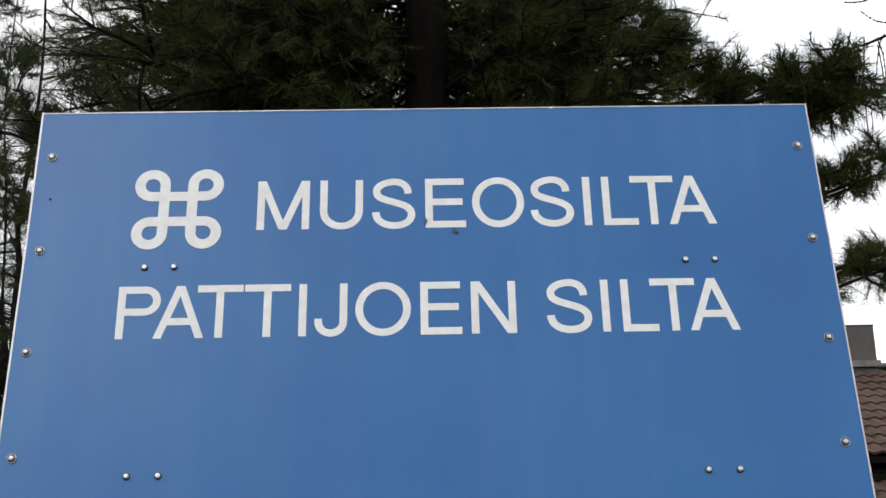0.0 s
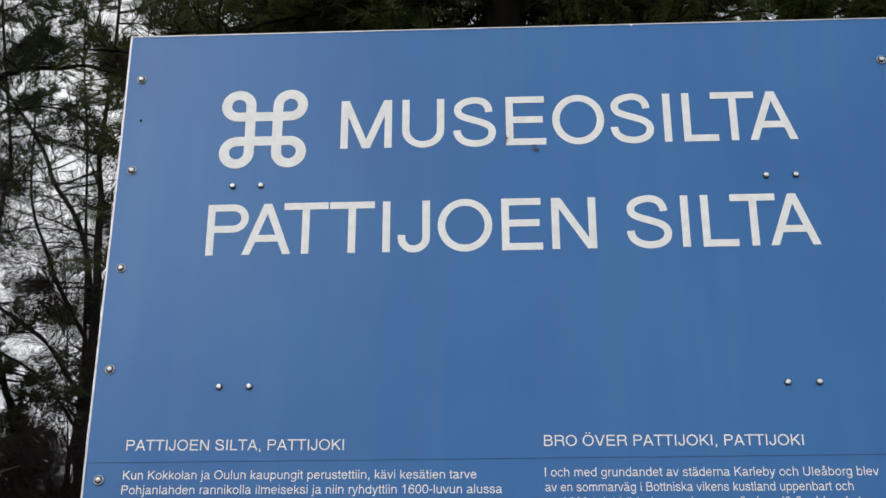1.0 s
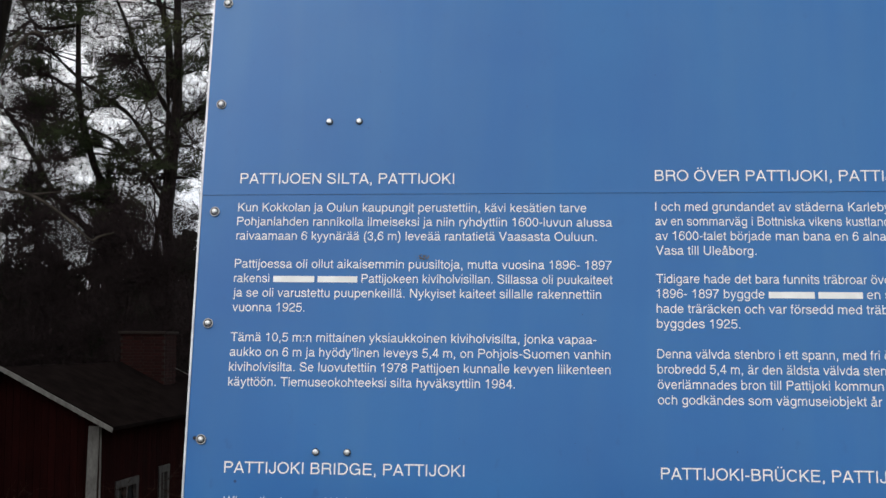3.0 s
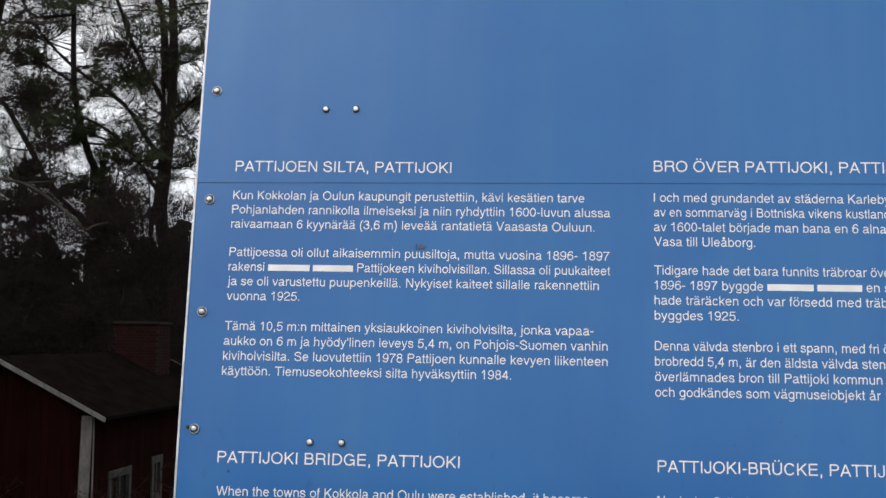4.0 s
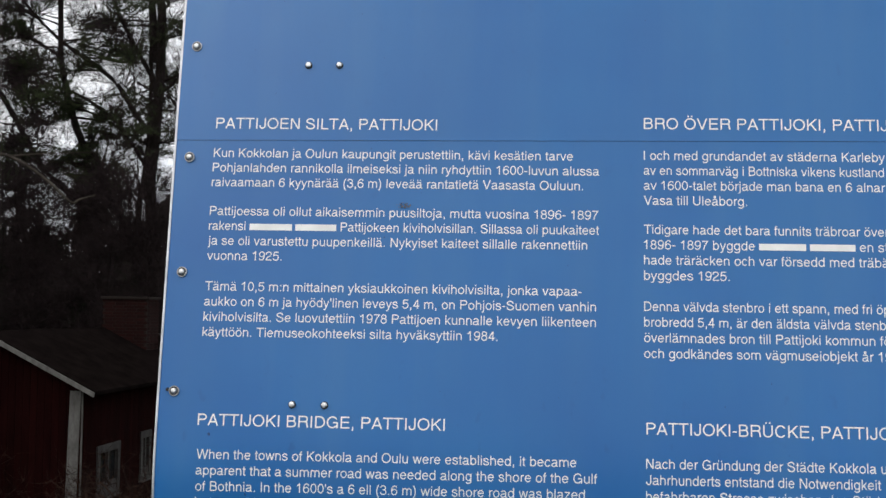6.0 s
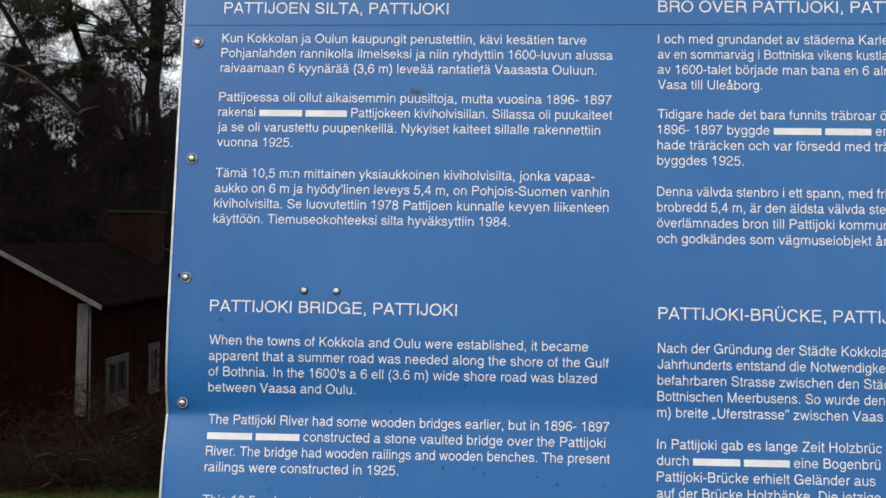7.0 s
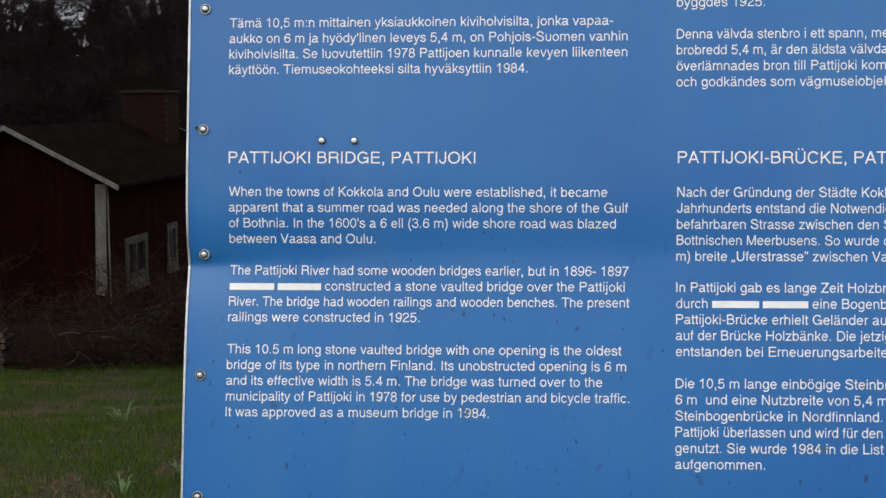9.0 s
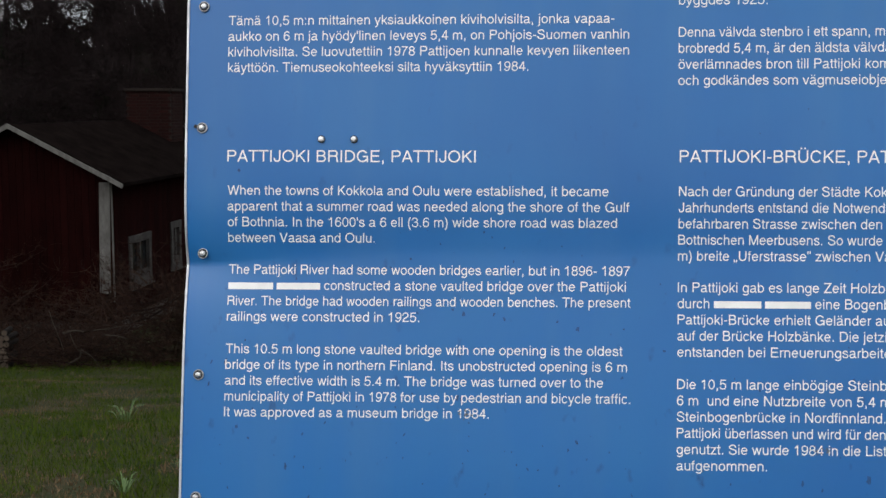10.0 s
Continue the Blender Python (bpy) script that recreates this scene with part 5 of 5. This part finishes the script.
    for j in range(rows):
        z = cz0 + 0.04 + j * 0.076
        off = 0.13 if j % 2 else 0.0
        for i in range(4):
            b = new("brick", shared)
            b.parent = ch
            b.matrix_basis = pose(cx0 + 0.145 + i * 0.265 + (off - 0.065) * 0.5, cy0 + 0.06, z, 0, 0, random.uniform(-1, 1))
        for i in range(3):
            b = new("brick", shared)
            b.parent = ch
            b.matrix_basis = pose(cx1 - 0.06, cy0 + 0.25 + i * 0.265 + (off - 0.065) * 0.4, z, 0, 0, 90 + random.uniform(-1, 1))
    boxed("chimney_cap", (cx0 - 0.04, cx1 + 0.04, cy0 - 0.04, cy1 + 0.04, cz1 - 0.02, cz1 + 0.05), M_MORTAR, ch, "", 0.01)


build_cottage()


# ---- the neighbour's house with a tiled roof ----
def build_tiled_house():
    xa, xb, yr, zr = 2.8, 12.2, 16.4, 5.65
    base = ground_z(7, 16) - 0.1
    house = empty("tiled_house", "house with a brown tiled roof and a sheet-clad chimney", "house", m=pose(0, 0, base))
    Z = lambda z: z - base
    pitch = radians(27)
    ca, sa = math.cos(pitch), math.sin(pitch)
    boxed("wall", (xa + 0.4, xb - 0.4, 13.35, 19.45, 0, Z(3.74)), M_PLASTER, house, "light plastered wall")
    bm = bmesh.new()
    for s in (1, -1):
        vs = [bm.verts.new(v) for v in ((xa, yr, Z(zr) - 0.05), (xb, yr, Z(zr) - 0.05), (xb, yr - s * 3.55, Z(zr) - 0.05 - 3.55 * sa / ca), (xa, yr - s * 3.55, Z(zr) - 0.05 - 3.55 * sa / ca))]
        bm.faces.new(vs)
        vs = [bm.verts.new(v.co - Vector((0, 0, 0.10))) for v in vs]
        bm.faces.new(vs)
    part("roof", bm, M_FELT, house, "roof deck")
    bm = bmesh.new()
    for xg in (xa + 0.4, xb - 0.55):
        for v in (0,):
            a = [bm.verts.new((xg + o, y, z)) for o in (0, 0.15) for y, z in ((13.35, Z(3.74)), (19.45, Z(3.74)), (yr, Z(zr) - 0.2))]
            bm.faces.new(a[:3])
            bm.faces.new(a[3:])
    part("gable", bm, M_PLASTER, house)

    # one pressed tile sheet row, shared by all courses
    def course(length, depth):
        nx = int(length / 0.0225)
        v, f = [], []
        for i in range(nx + 1):
            x = length * i / nx
            wv = 0.5 + 0.5 * math.cos(2 * math.pi * x / 0.18)
            hump = 0.034 * wv ** 0.7
            scallop = 0.025 * wv
            v += [(x, -depth - scallop, hump + 0.030), (x, 0.0, hump + 0.004), (x, -depth - scallop, hump + 0.002)]
        for i in range(nx):
            a = 3 * i
            f += [(a, a + 3, a + 4, a + 1), (a + 2, a + 5, a + 3, a)]
        me = bpy.data.meshes.new("tile_course")
        me.from_pydata(v, [], f)
        me.materials.append(M_TILE)
        return me

    strip = course(0.9, 0.35)
    for r in range(11):
        for c in range(int((xb - xa) / 0.9)):
            o = new("roof_tile", strip)
            o.parent = house
            y, z = yr - 0.10 - r * 0.328 * ca, Z(zr) - 0.04 - (0.10 / ca * sa) - r * 0.328 * sa
            o.matrix_basis = pose(xa + c * 0.9, y, z + random.uniform(-0.004, 0.004), math.degrees(pitch), 0, 0)
    # lower roof in front, over the veranda
    bm = bmesh.new()
    y1, z1 = 13.0, Z(3.60)
    vs = [bm.verts.new(v) for v in ((4.2, y1, z1 - 0.05), (xb, y1, z1 - 0.05), (xb, y1 - 2.4, z1 - 0.05 - 2.4 * sa / ca), (4.2, y1 - 2.4, z1 - 0.05 - 2.4 * sa / ca))]
    bm.faces.new(vs)
    part("veranda_roof", bm, M_FELT, house)
    for r in range(8):
        for c in range(8):
            o = new("roof_tile", strip)
            o.parent = house
            o.matrix_basis = pose(4.2 + c * 0.9, y1 - 0.02 - r * 0.328 * ca, z1 - 0.02 - r * 0.328 * sa, math.degrees(pitch), 0, 0)
    boxed("veranda_wall", (4.4, xb - 0.3, 10.95, 13.3, 0, z1 - 1.22), M_PLASTER, house)
    boxed("ridge_cap", (xa, xb, yr - 0.13, yr + 0.13, Z(zr) - 0.04, Z(zr) + 0.03), M_FLASH, house, "light grey ridge flashing", 0.02)
    ch = boxed("chimney", (5.56, 6.52, yr - 0.25, yr + 0.45, Z(zr) - 0.3, Z(zr) + 0.55), M_CHIMNEY, house, "grey-brown sheet-clad chimney", 0.01)
    boxed("chimney_cap", (5.555, 6.525, yr - 0.255, yr + 0.455, Z(zr) + 0.55, Z(zr) + 0.57), M_CHIMNEY, ch, "", 0.005)
    boxed("flashing", (5.53, 6.55, yr - 0.31, yr - 0.251, Z(zr) - 0.06, Z(zr) + 0.03), M_FLASH, ch, "pale flashing")


build_tiled_house()


# ---- brushwood, logs, grass ----
def build_brush():
    rng, nrg = random.Random(8), np.random.default_rng(8)
    verts = []
    wood = Wood()
    tips, ways = [], []
    for i in range(1100):
        x = rng.uniform(-13.5, -4.6)
        front = 17.0 + 1.3 * noise.noise(Vector((x * 1.3, 3.0, 0))) + 1.7 * min(1.0, max(0.0, (x + 7.9) / 1.3))
        y = front + (20.9 - front) * rng.random()
        top = 1.8 * max(0.15, noise.noise(Vector((x * 0.45, y * 0.3, 2.0))) + 0.65) * min(1, (y - front + 0.4) / 1.3) * min(1.0, (x + 14.5) / 1.5)
        z = ground_z(x, y) + rng.random() * top
        d = Vector((rng.uniform(-1, 1), rng.uniform(-1, 1), rng.uniform(-0.25, 0.55)))
        line = wander(rng, Vector((x, y, z)), d, rng.uniform(0.4, 1.5), 4, 0.25)
        wood.limb(line, rng.uniform(0.006, 0.02), 0.003, 3)
        for p in line[1:]:
            for _ in range(6):
                tips.append(tuple(p))
                ways.append(tuple(Vector((rng.uniform(-1, 1), rng.uniform(-1, 1), rng.uniform(-0.4, 0.9))).normalized()))
    wood.mesh("brush_pile", M_BRUSH, None)
    pile = scene.objects["brush_pile"]
    tagged(pile, "long heap of dark cut brushwood beside the cottage", "brush pile", kind="stuff")
    tris("brushy_top", twigs_as_tris(nrg, tips, ways, 0.5, 0.006, 0.5), M_BRUSH, pile)
    # pale broken branches on the heap
    for pts, r in (([(-8.2, 17.0, -1.80), (-8.02, 17.0, -1.75), (-7.86, 17.0, -1.77)], 0.020), ([(-7.52, 17.0, -1.815), (-7.35, 17.0, -1.82), (-7.2, 17.0, -1.86)], 0.014), ([(-8.05, 16.9, -1.78), (-7.95, 16.9, -2.0), (-7.84, 16.9, -2.08)], 0.009),
                   ([(-8.41, 17.0, -1.45), (-8.36, 17.0, -1.62), (-8.25, 17.0, -1.9), (-8.18, 17.0, -2.15)], 0.008), ([(-8.0, 16.8, -2.22), (-7.86, 16.8, -2.12), (-7.84, 16.8, -2.02)], 0.018),
                   ([(-7.8, 16.7, -1.98), (-7.62, 16.7, -2.1), (-7.5, 16.7, -2.26)], 0.008), ([(-7.75, 17.1, -1.76), (-7.4, 17.2, -1.72), (-7.1, 17.3, -1.62)], 0.007)):
        w = Wood()
        w.limb(smooth_line([Vector(p) + Vector((0.12, 0, -0.05)) for p in pts], 4), r, r * 0.5, 6)
        b = w.mesh("dead_branch", M_PALE, None)
        tagged(b, "pale broken branch lying on the brushwood", "branch", "branches on the brush pile")
    # a few sawn logs
    for x, y, z, r, a in ((-9.00, 17.0, 0.07, 0.065, 12), (-9.16, 17.05, 0.07, 0.065, 8), (-9.08, 17.02, 0.19, 0.06, 15), (-8.95, 17.0, 0.19, 0.055, 4), (-9.00, 17.0, 0.30, 0.055, 10), (-9.13, 17.03, 0.30, 0.05, 6), (-9.05, 17.0, 0.41, 0.05, 14), (-8.92, 17.0, 0.41, 0.045, 3), (-9.02, 17.0, 0.50, 0.048, 9), (-8.93, 17.02, 0.51, 0.045, 5), (-8.98, 17.0, 0.59, 0.045, 12)):
        g = ground_z(x, y)
        log = empty("sawn_log", "short sawn log stacked beside the brushwood", "log", "stacked logs", m=pose(x, y, g + z, 90, 0, a))
        bm = bmesh.new()
        bmesh.ops.create_cone(bm, cap_ends=False, segments=14, radius1=r, radius2=r * 0.95, depth=0.4)
        part("bark", bm, M_BARK, log, "rough bark", True)
        for s in (-0.2, 0.2):
            bm = bmesh.new()
            bmesh.ops.create_circle(bm, cap_ends=True, segments=14, radius=r * 0.97, matrix=Matrix.Translation((0, 0, s)))
            part("cut_end", bm, M_LOG, log, "pale sawn end")


def blade_field(name, mat, label, category, count, seed, area, size, width, patch, keep, bare=False):
    nrg = np.random.default_rng(seed)
    x0, x1, y0, y1 = area
    t = nrg.random(count) ** 1.35
    y = y0 + (y1 - y0) * t
    x = x0 + (x1 - x0) * nrg.random(count)
    ok = np.array([(noise.noise(Vector((a * patch, b * patch, 4.0))) + 0.35 * noise.noise(Vector((a * 5, b * 5, 7.0))) > keep) != bare for a, b in zip(x, y)])
    x, y = x[ok], y[ok]
    z = np.array([ground_z(a, b) for a, b in zip(x, y)])
    k = len(x)
    p = np.stack([x, y, z - 0.01], 1)
    ln = size * nrg.uniform(0.5, 1.4, k)
    lean = nrg.normal(0, 0.45, (k, 2)) * ln[:, None]
    a = nrg.uniform(0, 2 * math.pi, k)
    s = np.stack([np.cos(a), np.sin(a), 0 * a], 1) * width
    tip = p + np.stack([lean[:, 0], lean[:, 1], ln], 1)
    g = tris(name, np.stack([p - s, p + s, tip], 1), mat)
    tagged(g, label, category, kind="stuff")


def build_weeds():
    rng = random.Random(3)
    for x, y, size in ((-4.30, 9.55, 1.5), (-4.42, 9.70, 1.0), (-2.80, 5.45, 0.9), (-2.70, 6.3, 0.7)):
        v, f = [], []
        for i in range(22):
            az, ln = rng.uniform(0, 2 * math.pi), rng.uniform(0.06, 0.15) * size
            d = Vector((math.cos(az), math.sin(az), 0))
            s = Vector((-d.y, d.x, 0)) * rng.uniform(0.003, 0.006)
            p = d * 0.02
            m = p + d * ln * 0.45 + Vector((0, 0, ln * 0.75))
            e = p + d * ln * 0.9 + Vector((0, 0, ln * 0.85))
            b = len(v)
            v += [p - s * 0.3, p + s * 0.3, m + s, e, m - s]
            f += [(b, b + 1, b + 2, b + 4), (b + 4, b + 2, b + 3)]
        w = raw("weed", v, f, M_WEED)
        w.matrix_world = pose(x, y, ground_z(x, y))
        tagged(w, "leafy green weed standing in the grass", "plant", "weeds in the grass")


build_brush()
blade_field("grass", M_GRASS, "short uneven spring grass on the bank", "grass", 170000, 4, (-10.5, -0.6, 2.6, 20.0), 0.065, 0.0035, 1.15, -0.20)
blade_field("withered_grass", M_STRAW, "withered straw lying in bare patches of the bank", "grass", 110000, 9, (-10.5, -0.6, 2.6, 20.0), 0.035, 0.006, 1.15, -0.10, True)
build_weeds()
